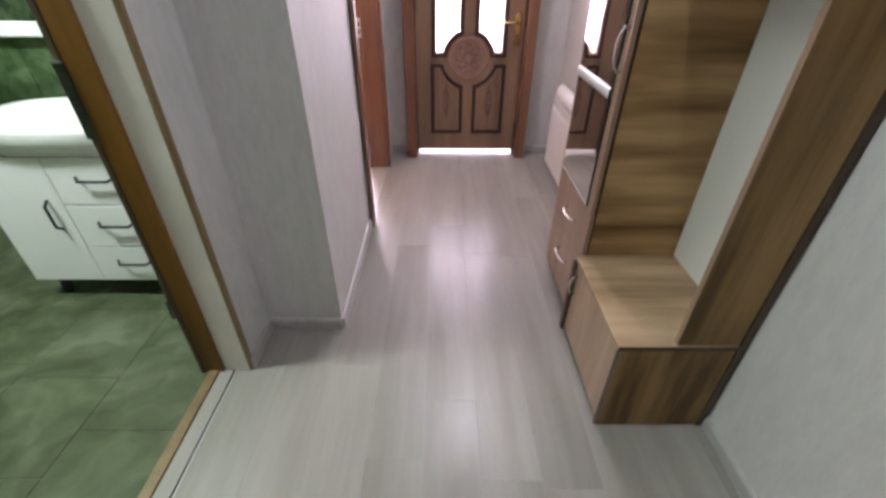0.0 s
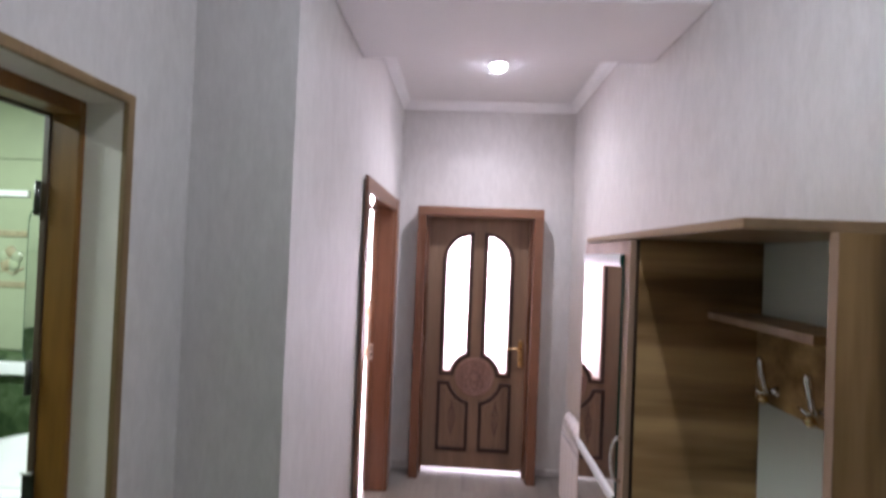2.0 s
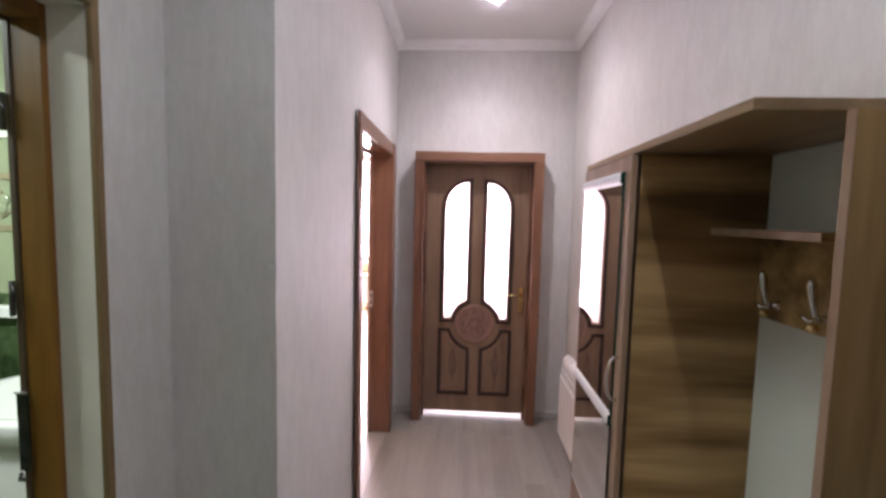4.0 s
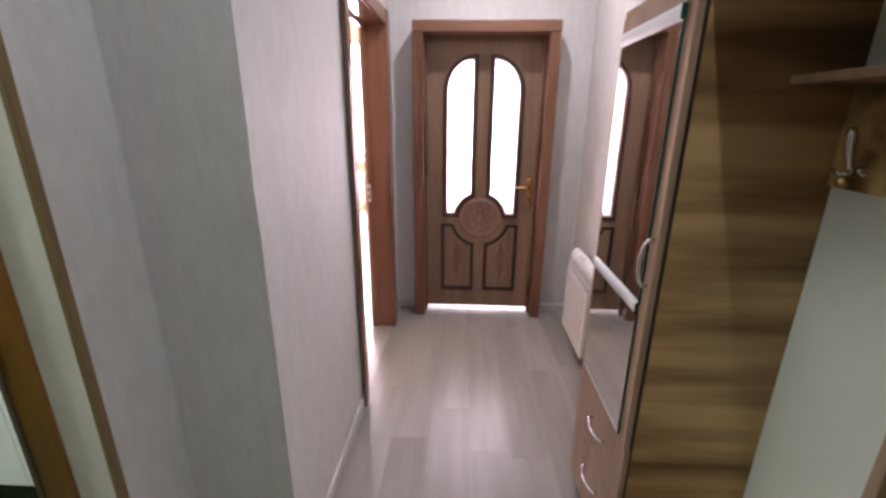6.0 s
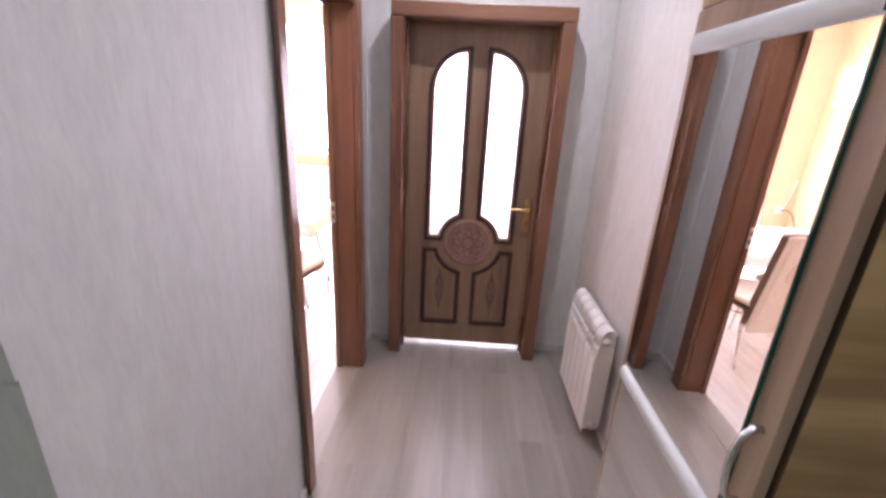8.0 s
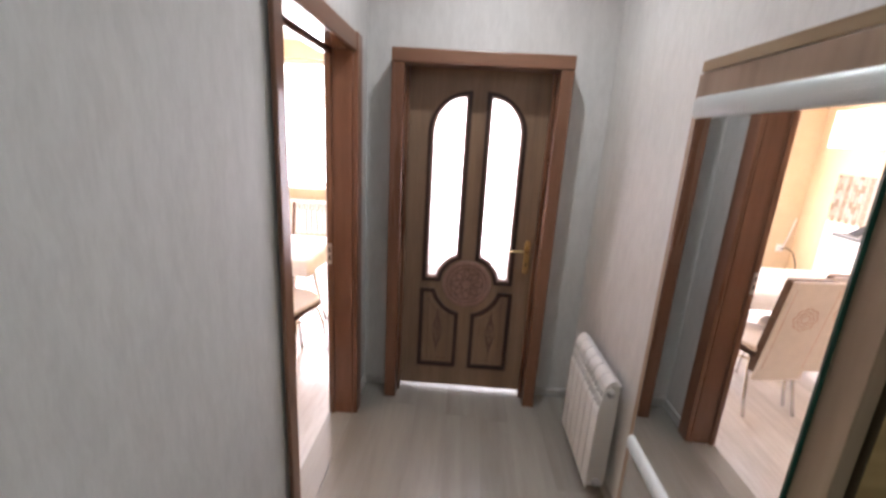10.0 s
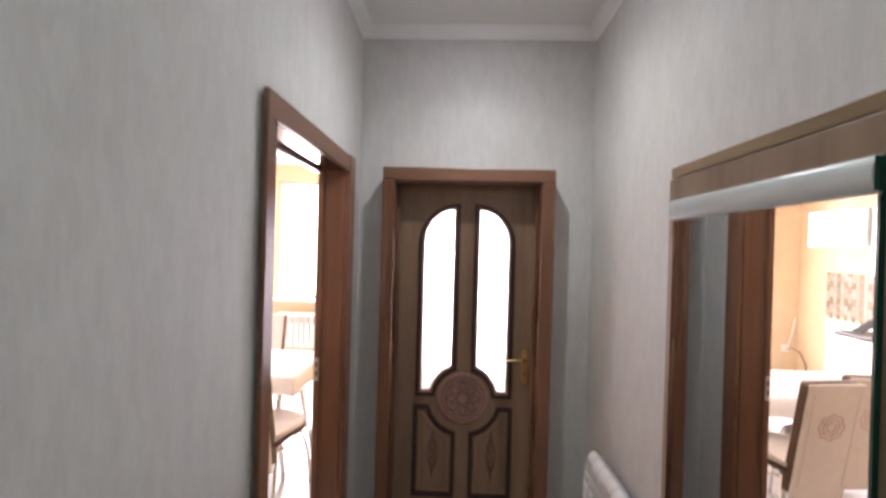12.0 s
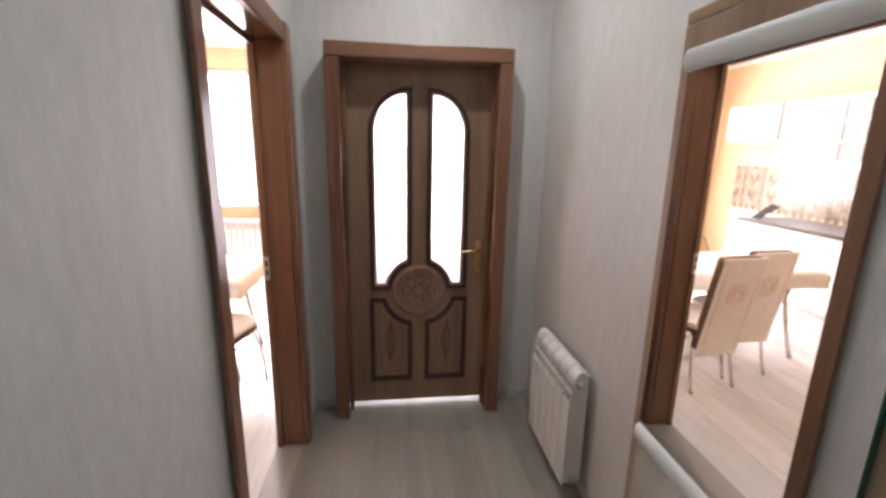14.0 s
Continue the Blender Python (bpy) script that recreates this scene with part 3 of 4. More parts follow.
def radiator(name, label, sections, z0, height, depth=0.085, width=0.08, gap=0.005):
    """Aluminium sectional radiator along +x from the origin, its front facing -y, its back at y = 0."""
    t = thing(name, label, "radiator")
    top = z0 + height
    slat = top - 0.165   # top of the flat front plates
    for k in range(sections):
        x0, x1 = k * width, (k + 1) * width
        xm = (x0 + x1) / 2
        bm = boxes((x0 + gap, x1 - gap, -depth, -depth + 0.007, z0, slat),
                   (xm - 0.014, xm + 0.014, -depth + 0.006, -0.012, z0 + 0.01, slat), bevel=0.003)
        # side webs, rounded at the back
        web = [(-depth + 0.006, z0 + 0.012), (-0.012, z0 + 0.012), (-0.003, z0 + 0.03), (-0.003, top - 0.045), (-0.012, top - 0.022), (-0.030, top - 0.020), (-0.066, top - 0.062), (-depth + 0.008, slat - 0.01)]
        for xx in (x0 + 0.013, x1 - 0.013):
            join_mesh(bm, plate([web], 0.003, Matrix.Translation((xx, 0, 0)) @ FACE_X))
        # curved crown cap
        prof = [(-0.076, top - 0.056), (-0.072, top - 0.034), (-0.062, top - 0.014), (-0.048, top - 0.003), (-0.034, top), (-0.022, top - 0.006), (-0.026, top - 0.014), (-0.036, top - 0.012), (-0.048, top - 0.016), (-0.058, top - 0.026), (-0.066, top - 0.042), (-0.070, top - 0.056)]
        join_mesh(bm, plate([prof], width - 0.0065, Matrix.Translation((xm, 0, 0)) @ FACE_X, 0.0015))
        # two rows of vents that lean back under the cap, one row behind it
        for f in (0.0, 0.5, 1.0):
            y, z = -depth + 0.004 + 0.015 * f, slat + 0.004 + 0.098 * f
            join_mesh(bm, box(x0 + 0.004, x1 - 0.004, y - 0.003, y + 0.006, z, z + 0.012, 0.002))
        for xx in (x0 + 0.004, xm - 0.004, x1 - 0.012):
            bar = box(xx, xx + 0.008, -0.004, 0.004, 0, 0.106)
            bmesh.ops.transform(bar, matrix=Matrix.Translation((0, -depth + 0.005, slat + 0.004)) @ pose(0, 0, 0, -8.5), verts=bar.verts)
            join_mesh(bm, bar)
        join_mesh(bm, box(x0 + 0.004, x1 - 0.004, -0.010, -0.003, top - 0.030, top - 0.018, 0.002))
        part("section", bm, M_WHITE, t)
    for zz in (z0 + 0.04, z0 + height - 0.06):
        part("header_pipe", tube([(-0.008, -depth / 2, zz), (sections * width - 0.002, -depth / 2, zz)], 0.018, 14), M_WHITE, t)
        part("end_plug", lathe([(0.020, 0), (0.020, 0.010), (0.010, 0.014), (0.010, 0.020)], Matrix.Translation((sections * width - 0.004, -depth / 2, zz)) @ pose(0, 0, 0, 0, 90), 12), M_ALU, t, "metal end plug")
    part("valve", tube([(-0.012, -depth / 2, z0 + 0.04), (-0.05, -depth / 2, z0 + 0.04), (-0.05, 0.02, z0 + 0.04)], 0.011, 10), M_WHITE, t, "white valve")
    part("air_vent", lathe([(0.019, 0.0), (0.019, -0.012), (0.012, -0.016), (0.012, -0.030), (0.005, -0.034)], Matrix.Translation((0.002, -depth / 2, z0 + height - 0.06)) @ pose(0, 0, 0, 0, 90), 12), M_WHITE, t, "white vent cap")
    return t


rad = radiator("radiator", "white six-section aluminium radiator hung on the hall wall", 6, 0.072, 0.583, depth=0.092, width=0.0845)
rad.matrix_world = Matrix.Translation((R - 0.030, 3.300, 0)) @ pose(0, 0, 0, 0, 0, -90)

# ---- wardrobe with mirror ----
WF, WY0, WY1, WTOP = 0.727, 1.485, 1.958, 1.812


def bow_handle(parent, p0, p1, out, mat=None):
    """A bowed bar handle between two feet, standing out along out."""
    a, b, o = Vector(p0), Vector(p1), Vector(out)
    pts = [a, a + o * 0.4] + [a.lerp(b, k / 10) + o * (0.62 + 0.38 * math.sin(math.pi * k / 10)) for k in range(1, 10)] + [b + o * 0.4, b]
    return part("handle", tube(pts, 0.0055, 8), mat or M_CHROME, parent, "chrome bow handle")


wd = thing("wardrobe", "narrow oak wardrobe with a mirrored door and drawers below", "wardrobe")
part("side_panel", box(WF, (R - 0.005), WY0, WY0 + 0.018, 0.0, WTOP, 0.0012), M_OAK_X, wd, "dark streaked oak side panel")
part("side_panel", box(WF, (R - 0.005), WY1 - 0.018, WY1, 0.0, WTOP, 0.0012), M_OAK_X, wd, "dark streaked oak side panel")
part("edge_band", box(WF - 0.0015, WF, WY0, WY0 + 0.018, 0.0, WTOP), M_EDGE_AND_SHADE, wd, "dark edge band")
part("back_panel", box(R - 0.013, (R - 0.005), WY0 + 0.018, WY1 - 0.018, 0.03, WTOP), M_OAK_Z, wd)
part("plinth", box(WF + 0.02, WF + 0.035, WY0 + 0.018, WY1 - 0.018, 0.0, 0.06), M_EDGE_AND_SHADE, wd)
part("shelf", box(WF + 0.02, R - 0.013, WY0 + 0.018, WY1 - 0.018, 0.560, 0.578), M_OAK_Z, wd)
DF = WF - 0.003          # back of the fronts
mdoor = part("door", box(DF - 0.018, DF, WY0 + 0.004, WY1 - 0.002, 0.580, WTOP - 0.003, 0.0015), M_PINKOAK, wd, "pale oak door front")
MX = DF - 0.018
part("mirror", box(MX - 0.005, MX, 1.537, 1.928, 0.606, 1.766), M_MIRROR, mdoor, "clear mirror glass")
part("glass_edge", box(MX - 0.006, MX, 1.5335, 1.537, 1.030, 1.766), M_GLASSEDGE, mdoor, "green glass edge")
part("glass_edge", box(MX - 0.0055, MX, 1.537, 1.928, 0.600, 0.606), M_BAND, mdoor, "pale polished lower edge")
part("glass_edge", box(MX - 0.006, MX, 1.5335, 1.537, 0.600, 1.005), M_DARKGAP, mdoor, "dark mirror edge")


def half_round(y0, y1, z, r, depth):
    prof = [(0, -r)] + [(depth * math.cos(radians(a)), r * math.sin(radians(a))) for a in range(-75, 76, 15)] + [(0, r)]
    return sweep(prof, (MX - 0.005, y0, z), (MX - 0.005, y1, z), (-1, 0, 0))


for z in (1.748, 1.020):
    part("mirror_band", half_round(1.533, 1.930, z, 0.019, 0.010), M_BAND, mdoor, "rounded frosted white band")
    part("band_cap", box(MX - 0.014, MX - 0.004, 1.529, 1.533, z - 0.017, z + 0.017, 0.002), M_GLASSEDGE, mdoor, "green end cap")
bow_handle(mdoor, (MX, 1.510, 1.095), (MX, 1.510, 1.222), (-0.030, 0, 0))
for z0, z1, hz in ((0.350, 0.575, 0.475), (0.070, 0.344, 0.255)):
    dr = part("drawer_front", box(DF - 0.018, DF, WY0 + 0.004, WY1 - 0.002, z0, z1, 0.0015), M_PINKOAK, wd, "pale oak drawer front")
    bow_handle(dr, (DF - 0.018, 1.640, hz), (DF - 0.018, 1.765, hz), (-0.028, 0, 0))
HINGE = Matrix.Translation((DF, WY1 - 0.002, 0))
mdoor.matrix_world = HINGE @ pose(0, 0, 0, 0, 0, -0.5) @ HINGE.inverted()   # the mirrored door stands a little ajar
part("top_board", box(WF - 0.014, (R - 0.005), 1.012, WY1 + 0.008, WTOP + 0.002, WTOP + 0.022, 0.0015), M_OAK_Y, wd, "oak top board reaching over the coat stand")

# ---- coat stand with bench ----
HS0 = 0.992
cs = thing("coat_stand", "oak hall coat stand with a low shoe bench and hooks", "coat stand")
part("bench_side", box(0.704, (R - 0.005), HS0, HS0 + 0.018, 0.0, 0.386, 0.0015), M_OAK_Z, cs)
front = part("bench_door", box(0.688, 0.706, HS0 + 0.001, WY0 - 0.020, 0.030, 0.382, 0.0015), M_PINKOAK, cs, "pale oak bench door")
bow_handle(front, (0.688, 1.435, 0.240), (0.688, 1.435, 0.330), (-0.026, 0, 0))
part("plinth", box(0.716, 0.731, HS0 + 0.018, WY0 - 0.004, 0.0, 0.03), M_EDGE_AND_SHADE, cs)
part("bench_top", box(0.682, (R - 0.005), HS0 - 0.004, WY0 - 0.002, 0.386, 0.406, 0.002), M_OAK_X2, cs, "pale oak bench top")
# shade in the gap at the bench's far end, put in as a dark strip
part("bench_end", box(0.672, 0.687, WY0 - 0.030, WY0 - 0.004, 0.02, 0.384, 0.002), M_EDGE_AND_SHADE, cs, "dark strip coloured as shade at the door edge")
part("edge_band", box(0.6870, 0.6885, HS0 - 0.0005, HS0 + 0.012, 0.0, 0.384), M_EDGE_AND_SHADE, cs)
part("edge_band", box(0.6825, R - 0.006, HS0 - 0.0050, HS0 - 0.0038, 0.388, 0.404), M_EDGE_AND_SHADE, cs)
part("upright", box(0.862, R - 0.03, HS0, HS0 + 0.018, 0.408, WTOP, 0.0012), M_OAK_Z, cs, "narrow oak upright beside the wall")
part("upright_edge", box(0.8607, 0.862, HS0, HS0 + 0.018, 0.408, WTOP), M_PINKOAK, cs, "pale edge band")
# dark strip painted in for the soft shadow line along the wall
part("wall_post", box(R - 0.03, (R - 0.005), HS0 - 0.004, HS0 + 0.016, 0.0, WTOP), M_EDGE_AND_SHADE, cs, "dark strip coloured as the shade along the wall")
part("back_panel", box(R - 0.010, R - 0.005, HS0 + 0.019, WY0 - 0.002, 0.406, WTOP - 0.002), M_BACKW, cs, "smooth white back panel")
part("shelf", box(0.926, (R - 0.012), 1.118, WY0 - 0.002, 1.592, 1.610, 0.001), M_OAK_X, cs)
part("shelf_edge", box(0.9245, 0.926, 1.118, WY0 - 0.002, 1.592, 1.610), M_PINKOAK, cs, "pale shelf edge")
part("hook_board", box(R - 0.022, (R - 0.005), HS0 + 0.019, WY0 - 0.002, 1.370, 1.590, 0.0012), M_OAK_X, cs, "dark oak hook board")
for y in (1.09, 1.245, 1.40):
    hk = part("coat_hook", lathe([(0.014, 0), (0.014, 0.004), (0.007, 0.009), (0.007, 0.022)], Matrix.Translation((R - 0.022, y, 1.415)) @ pose(0, 0, 0, 0, -90), 12), M_CHROME, cs, "metal coat hook")
    part("hook_arm", tube([(R - 0.040, y, 1.412), (R - 0.056, y - 0.001, 1.425), (R - 0.064, y - 0.003, 1.455), (R - 0.072, y - 0.006, 1.490), (R - 0.074, y - 0.007, 1.505)], [0.007, 0.008, 0.0095, 0.0105, 0.006], 10), M_CHROME, hk)
    part("hook_arm", tube([(R - 0.040, y, 1.412), (R - 0.056, y + 0.014, 1.405), (R - 0.064, y + 0.030, 1.416)], [0.006, 0.005, 0.004], 8), M_CHROME, hk)
    part("hook_knob", lathe([(0.002, -0.013), (0.009, -0.010), (0.0135, 0.0), (0.009, 0.010), (0.002, 0.013)], Matrix.Translation((R - 0.058, y + 0.002, 1.392)), 14), M_BRASS, hk, "small brass knob")

# ---- kitchen ----
KH = 2.90
structure("kitchen_floor", box(KX0 - 0.1, L, KY0 - 0.1, KY1 + 0.12, -0.08, -0.006), M_BASE, "pale grey oak laminate floor of the kitchen", "floor")
structure("kitchen_ceiling", box(KX0 - 0.1, KX1, KY0 - 0.1, KY1 + 0.12, KH, KH + 0.1), M_CEIL, "white painted kitchen ceiling", "ceiling")
structure("kitchen_wall_west", box(KX0 - 0.12, KX0, KY0 - 0.1, KY1 + 0.12, -0.1, KH + 0.1), M_ORANGE, "apricot painted kitchen wall behind the cabinets", "wall")
WX0, WX1, WZ0, WZ1 = -2.44, -0.95, 0.84, 2.60
structure("kitchen_wall_north", boxes((KX0, WX0, KY1, KY1 + 0.3, -0.1, KH + 0.1), (WX1, KX1 + 0.14, KY1, KY1 + 0.3, -0.1, KH + 0.1), (WX0, WX1, KY1, KY1 + 0.3, -0.1, WZ0), (WX0, WX1, KY1, KY1 + 0.3, WZ1, KH + 0.1)), M_ORANGE, "apricot painted kitchen wall with a wide window", "wall")
structure("kitchen_wall_east", box(KX1, KX1 + 0.14, END + 0.12, KY1, -0.1, KH + 0.1), M_ORANGE, "apricot painted kitchen side wall", "wall")
structure("kitchen_wall_lining", boxes((KX1 - 0.012, KX1, KY0, KD0 - 0.08, -0.1, KH), (KX1 - 0.012, KX1, KD1 + 0.065, END + 0.12, -0.1, KH), (KX1 - 0.012, KX1, KD0 - 0.08, KD1 + 0.065, 2.125, KH)), M_ORANGE, "apricot painted kitchen face of the hall wall", "wall")
structure("kitchen_wall_south", box(KX0 - 0.12, KX1, KY0 - 0.12, KY0, -0.1, KH + 0.1), M_ORANGE, "apricot painted kitchen end wall", "wall")
structure("cornice", sweep(CORN, (KX0, KY1, KH), (KX1, KY1, KH), (0, -1, 0)), M_CORNICE, "white moulded plaster cornice along the kitchen ceiling", "cornice")
structure("cornice", sweep(CORN, (KX0, KY0, KH), (KX0, KY1, KH), (1, 0, 0)), M_CORNICE, "white moulded plaster cornice along the kitchen ceiling", "cornice")

win = thing("window_1", "white framed kitchen window full of bright daylight", "window", kind="structure")
fr = part("window_frame", boxes((WX0, WX0 + 0.06, KY1 + 0.10, KY1 + 0.16, WZ0, WZ1), (WX1 - 0.06, WX1, KY1 + 0.10, KY1 + 0.16, WZ0, WZ1), (WX0 + 0.06, WX1 - 0.06, KY1 + 0.10, KY1 + 0.16, WZ0, WZ0 + 0.06), (WX0 + 0.06, WX1 - 0.06, KY1 + 0.10, KY1 + 0.16, WZ1 - 0.06, WZ1), (-1.71, -1.64, KY1 + 0.10, KY1 + 0.16, WZ0 + 0.06, WZ1 - 0.06), bevel=0.004), M_WHITE, win)
for x0, x1 in ((WX0 + 0.06, -1.71), (-1.64, WX1 - 0.06)):
    part("pane", box(x0, x1, KY1 + 0.125, KY1 + 0.133, WZ0 + 0.06, WZ1 - 0.06), M_CLEAR, win).visible_shadow = False
part("window_sill", box(WX0 - 0.05, WX1 + 0.05, KY1 - 0.09, KY1 + 0.10, WZ0 - 0.035, WZ0, 0.006), M_WHITE, win, "white window sill")

r2 = radiator("radiator", "white aluminium radiator under the kitchen window", 14, 0.13, 0.52, gap=0.009)
r2.matrix_world = Matrix.Translation((-2.34, KY1 - 0.03, 0))

# base cabinets and worktop
CF = -2.97
for k in range(3):
    y0 = 4.40 + k * 0.515
    c = thing("base_cabinet", "white gloss kitchen base cabinet under the worktop", "cabinet", "kitchen base cabinets")
    part("body", box(KX0 + 0.005, CF - 0.02, y0, y0 + 0.513, 0.10, 0.845, 0.001), M_WHITE, c)
    part("plinth", box(KX0 + 0.05, CF - 0.07, y0, y0 + 0.513, 0.0, 0.10), M_ALU, c)
    for z0, z1 in ((0.105, 0.66), (0.665, 0.840)):
        d = part("door" if z0 < 0.5 else "drawer_front", box(CF - 0.019, CF, y0 + 0.002, y0 + 0.511, z0, z1, 0.002), M_WHITEGLOSS, c)
        part("handle", tube([(CF, y0 + 0.18, z1 - 0.05), (CF + 0.028, y0 + 0.19, z1 - 0.05), (CF + 0.028, y0 + 0.33, z1 - 0.05), (CF, y0 + 0.34, z1 - 0.05)], 0.005), M_CHROME, d)
tagged(part("worktop", box(KX0 + 0.005, CF + 0.025, 4.48, 5.955, 0.847, 0.885, 0.005), M_COUNTER), "dark grey kitchen worktop running along the wall", "worktop")
# wall cabinets
hood = thing("wall_cabinet", "short white wall cabinet over the worktop", "cabinet", "kitchen wall cabinets")
part("body", box(KX0 + 0.005, -3.18, 5.86, 6.62, 1.80, 2.22, 0.002), M_WHITE, hood)
part("door", box(-3.178, -3.16, 5.862, 6.618, 1.802, 2.218, 0.002), M_WHITEGLOSS, hood)
for k in range(3):
    y0 = 4.00 + k * 0.618
    c = thing("wall_cabinet", "white wall cabinet with a lattice glass door" if k == 1 else "tall white gloss wall cabinet", "cabinet", "kitchen wall cabinets")
    part("body", box(KX0 + 0.005, -3.22, y0, y0 + 0.615, 1.49, 2.22, 0.002), M_WHITE, c)
    if k == 1:
        outer = [(y0 + 0.003, 1.492), (y0 + 0.612, 1.492), (y0 + 0.612, 2.218), (y0 + 0.003, 2.218)]
        holes = [[(y0 + 0.08 + i * 0.235, 1.57 + j * 0.205), (y0 + 0.295 + i * 0.235, 1.57 + j * 0.205), (y0 + 0.295 + i * 0.235, 1.755 + j * 0.205), (y0 + 0.08 + i * 0.235, 1.755 + j * 0.205)] for i in range(2) for j in range(3)]
        d = part("door", plate([outer] + holes, 0.018, Matrix.Translation((-3.21, 0, 0)) @ FACE_X), M_WHITEGLOSS, c)
        for h in holes:
            part("pane", box(-3.216, -3.212, h[0][0], h[1][0], h[0][1], h[2][1]), M_GREYPANE, d)
    else:
        part("door", box(-3.218, -3.20, y0 + 0.002, y0 + 0.613, 1.492, 2.218, 0.002), M_WHITEGLOSS, c)
# mosaic splashback
rnd = random.Random(5)
verts, faces, shades = [], [], []
yy, tw, th = 3.98, 0.052, 0.104
for i in range(56):
    for j in range(7):
        y0 = yy + i * tw
        z0 = 0.888 + j * th + (th / 2 if i % 2 else 0) - 0.02
        z1 = min(z0 + th - 0.004, 1.486)
        z0 = max(z0, 0.888)
        if z1 - z0 < 0.01:
            continue
        x1 = KX0 + 0.008 + rnd.random() * 0.002
        shades += [(i * 3 + j * 5 + (i // 3) * j) % 4] * 5
        base = len(verts)
        verts += [(x, y, z) for x in (KX0 + 0.001, x1) for y in (y0, y0 + tw - 0.004) for z in (z0, z1)]
        faces += [tuple(base + q for q in f) for f in ((4, 6, 7, 5), (0, 4, 5, 1), (2, 3, 7, 6), (1, 5, 7, 3), (0, 2, 6, 4))]
me = bpy.data.meshes.new("splashback_mosaic")
me.from_pydata(verts, [], faces)
for shade in M_MOSAICS:
    me.materials.append(shade)
for poly in me.polygons:
    poly.material_index = shades[poly.index]
tagged(new("splashback_mosaic", me), "tan and cream mosaic splashback above the worktop", "splashback", "", "stuff")
tagged(part("serving_tray", box(-0.14, 0.14, -0.10, 0.10, 0.0, 0.012, 0.004), M_DARKGAP), "dark tray leaning on the worktop against the splashback", "tray").matrix_world = Matrix.Translation((-3.15, 5.80, 0.955)) @ pose(0, 0, 0, 0, 40, 20)
structure("tile_panel", box(KX0 + 0.001, KX0 + 0.010, 5.96, 6.88, 0.0, 0.884), M_WHITE, "plain white tiled strip of wall beside the worktop", "wall panel")
tagged(part("leaning_rod", tube([(-2.98, 5.99, 0.86), (-3.30, 6.38, 0.008)], 0.010, 8), M_CHROME), "thin chrome rod leaning against the worktop", "rod")
sock = thing("wall_socket", "white wall socket with a plugged dark cable", "socket")
part("plate", box(-3.50, -3.40, KY1 - 0.012, KY1, 0.33, 0.43, 0.004), M_WHITE, sock)
part("plug", tube([(-3.45, KY1 - 0.012, 0.38), (-3.45, KY1 - 0.05, 0.38)], 0.018, 10), M_ALU, sock)
part("cable", tube([(-3.45, KY1 - 0.05, 0.38), (-3.48, KY1 - 0.10, 0.40), (-3.53, KY1 - 0.16, 0.36), (-3.56, KY1 - 0.22, 0.22), (-3.57, KY1 - 0.25, 0.01)], 0.007), M_RUBBER, sock)
part("cable", tube([(-3.47, KY1 - 0.04, 0.42), (-3.52, KY1 - 0.03, 0.58), (-3.56, KY1 - 0.03, 0.82)], 0.009), M_WHITE, sock)

# table with cloth
TX0, TX1, TY0, TY1 = -2.05, -0.80, 3.95, 4.72
tb = thing("dining_table", "brown dining table on curved chrome legs", "table")
part("tabletop", box(TX0 + 0.02, TX1 - 0.02, TY0 + 0.02, TY1 - 0.02, 0.715, 0.742, 0.008), M_BROWNSEAT, tb)
part("apron", boxes((TX0 + 0.1, TX1 - 0.1, TY0 + 0.09, TY0 + 0.108, 0.62, 0.715), (TX0 + 0.1, TX1 - 0.1, TY1 - 0.108, TY1 - 0.09, 0.62, 0.715), (TX0 + 0.1, TX0 + 0.118, TY0 + 0.108, TY1 - 0.108, 0.62, 0.715), (TX1 - 0.118, TX1 - 0.1, TY0 + 0.108, TY1 - 0.108, 0.62, 0.715)), M_BROWNSEAT, tb)
for x in (TX0 + 0.14, TX1 - 0.14):
    for y in (TY0 + 0.14, TY1 - 0.14):
        sx, sy = (1 if x > -1.4 else -1), (1 if y > 4.3 else -1)
        part("leg", tube([(x, y, 0.70), (x - sx * 0.03, y - sy * 0.03, 0.50), (x, y, 0.25), (x + sx * 0.05, y + sy * 0.04, 0.0)], 0.017, 10), M_CHROME, tb)
cl = bmesh.new()
nx, ny = 40, 26
grid = []
for i in range(nx + 1):
    row = []
    for j in range(ny + 1):
        u, v = (i / nx) * 1.65 - 0.20, (j / ny) * 1.17 - 0.20
        x, y = TX0 + min(max(u, 0.0), 1.25), TY0 + min(max(v, 0.0), 0.77)
        du, dv = u - min(max(u, 0), 1.25), v - min(max(v, 0), 0.77)
        drop = min(max(abs(du), abs(dv)), 0.115)
        wob = 0.012 * math.sin(u * 21) * (drop / 0.12) if abs(dv) > 0 else 0.012 * math.sin(v * 23) * (drop / 0.12)
        row.append(cl.verts.new((x + math.copysign(0.008 + wob, du) * (abs(du) > 0), y + math.copysign(0.008 + wob, dv) * (abs(dv) > 0), 0.747 - drop)))
    grid.append(row)
for i in range(nx):
    for j in range(ny):
        f = cl.faces.new((grid[i][j], grid[i + 1][j], grid[i + 1][j + 1], grid[i][j + 1]))
        f.smooth = True
bmesh.ops.remove_doubles(cl, verts=cl.verts, dist=0.0005)
cloth = tagged(part("tablecloth", cl, M_CLOTH), "white patterned tablecloth hanging over the dining table", "tablecloth")
sol = cloth.modifiers.new("thickness", "SOLIDIFY")
sol.thickness = 0.002


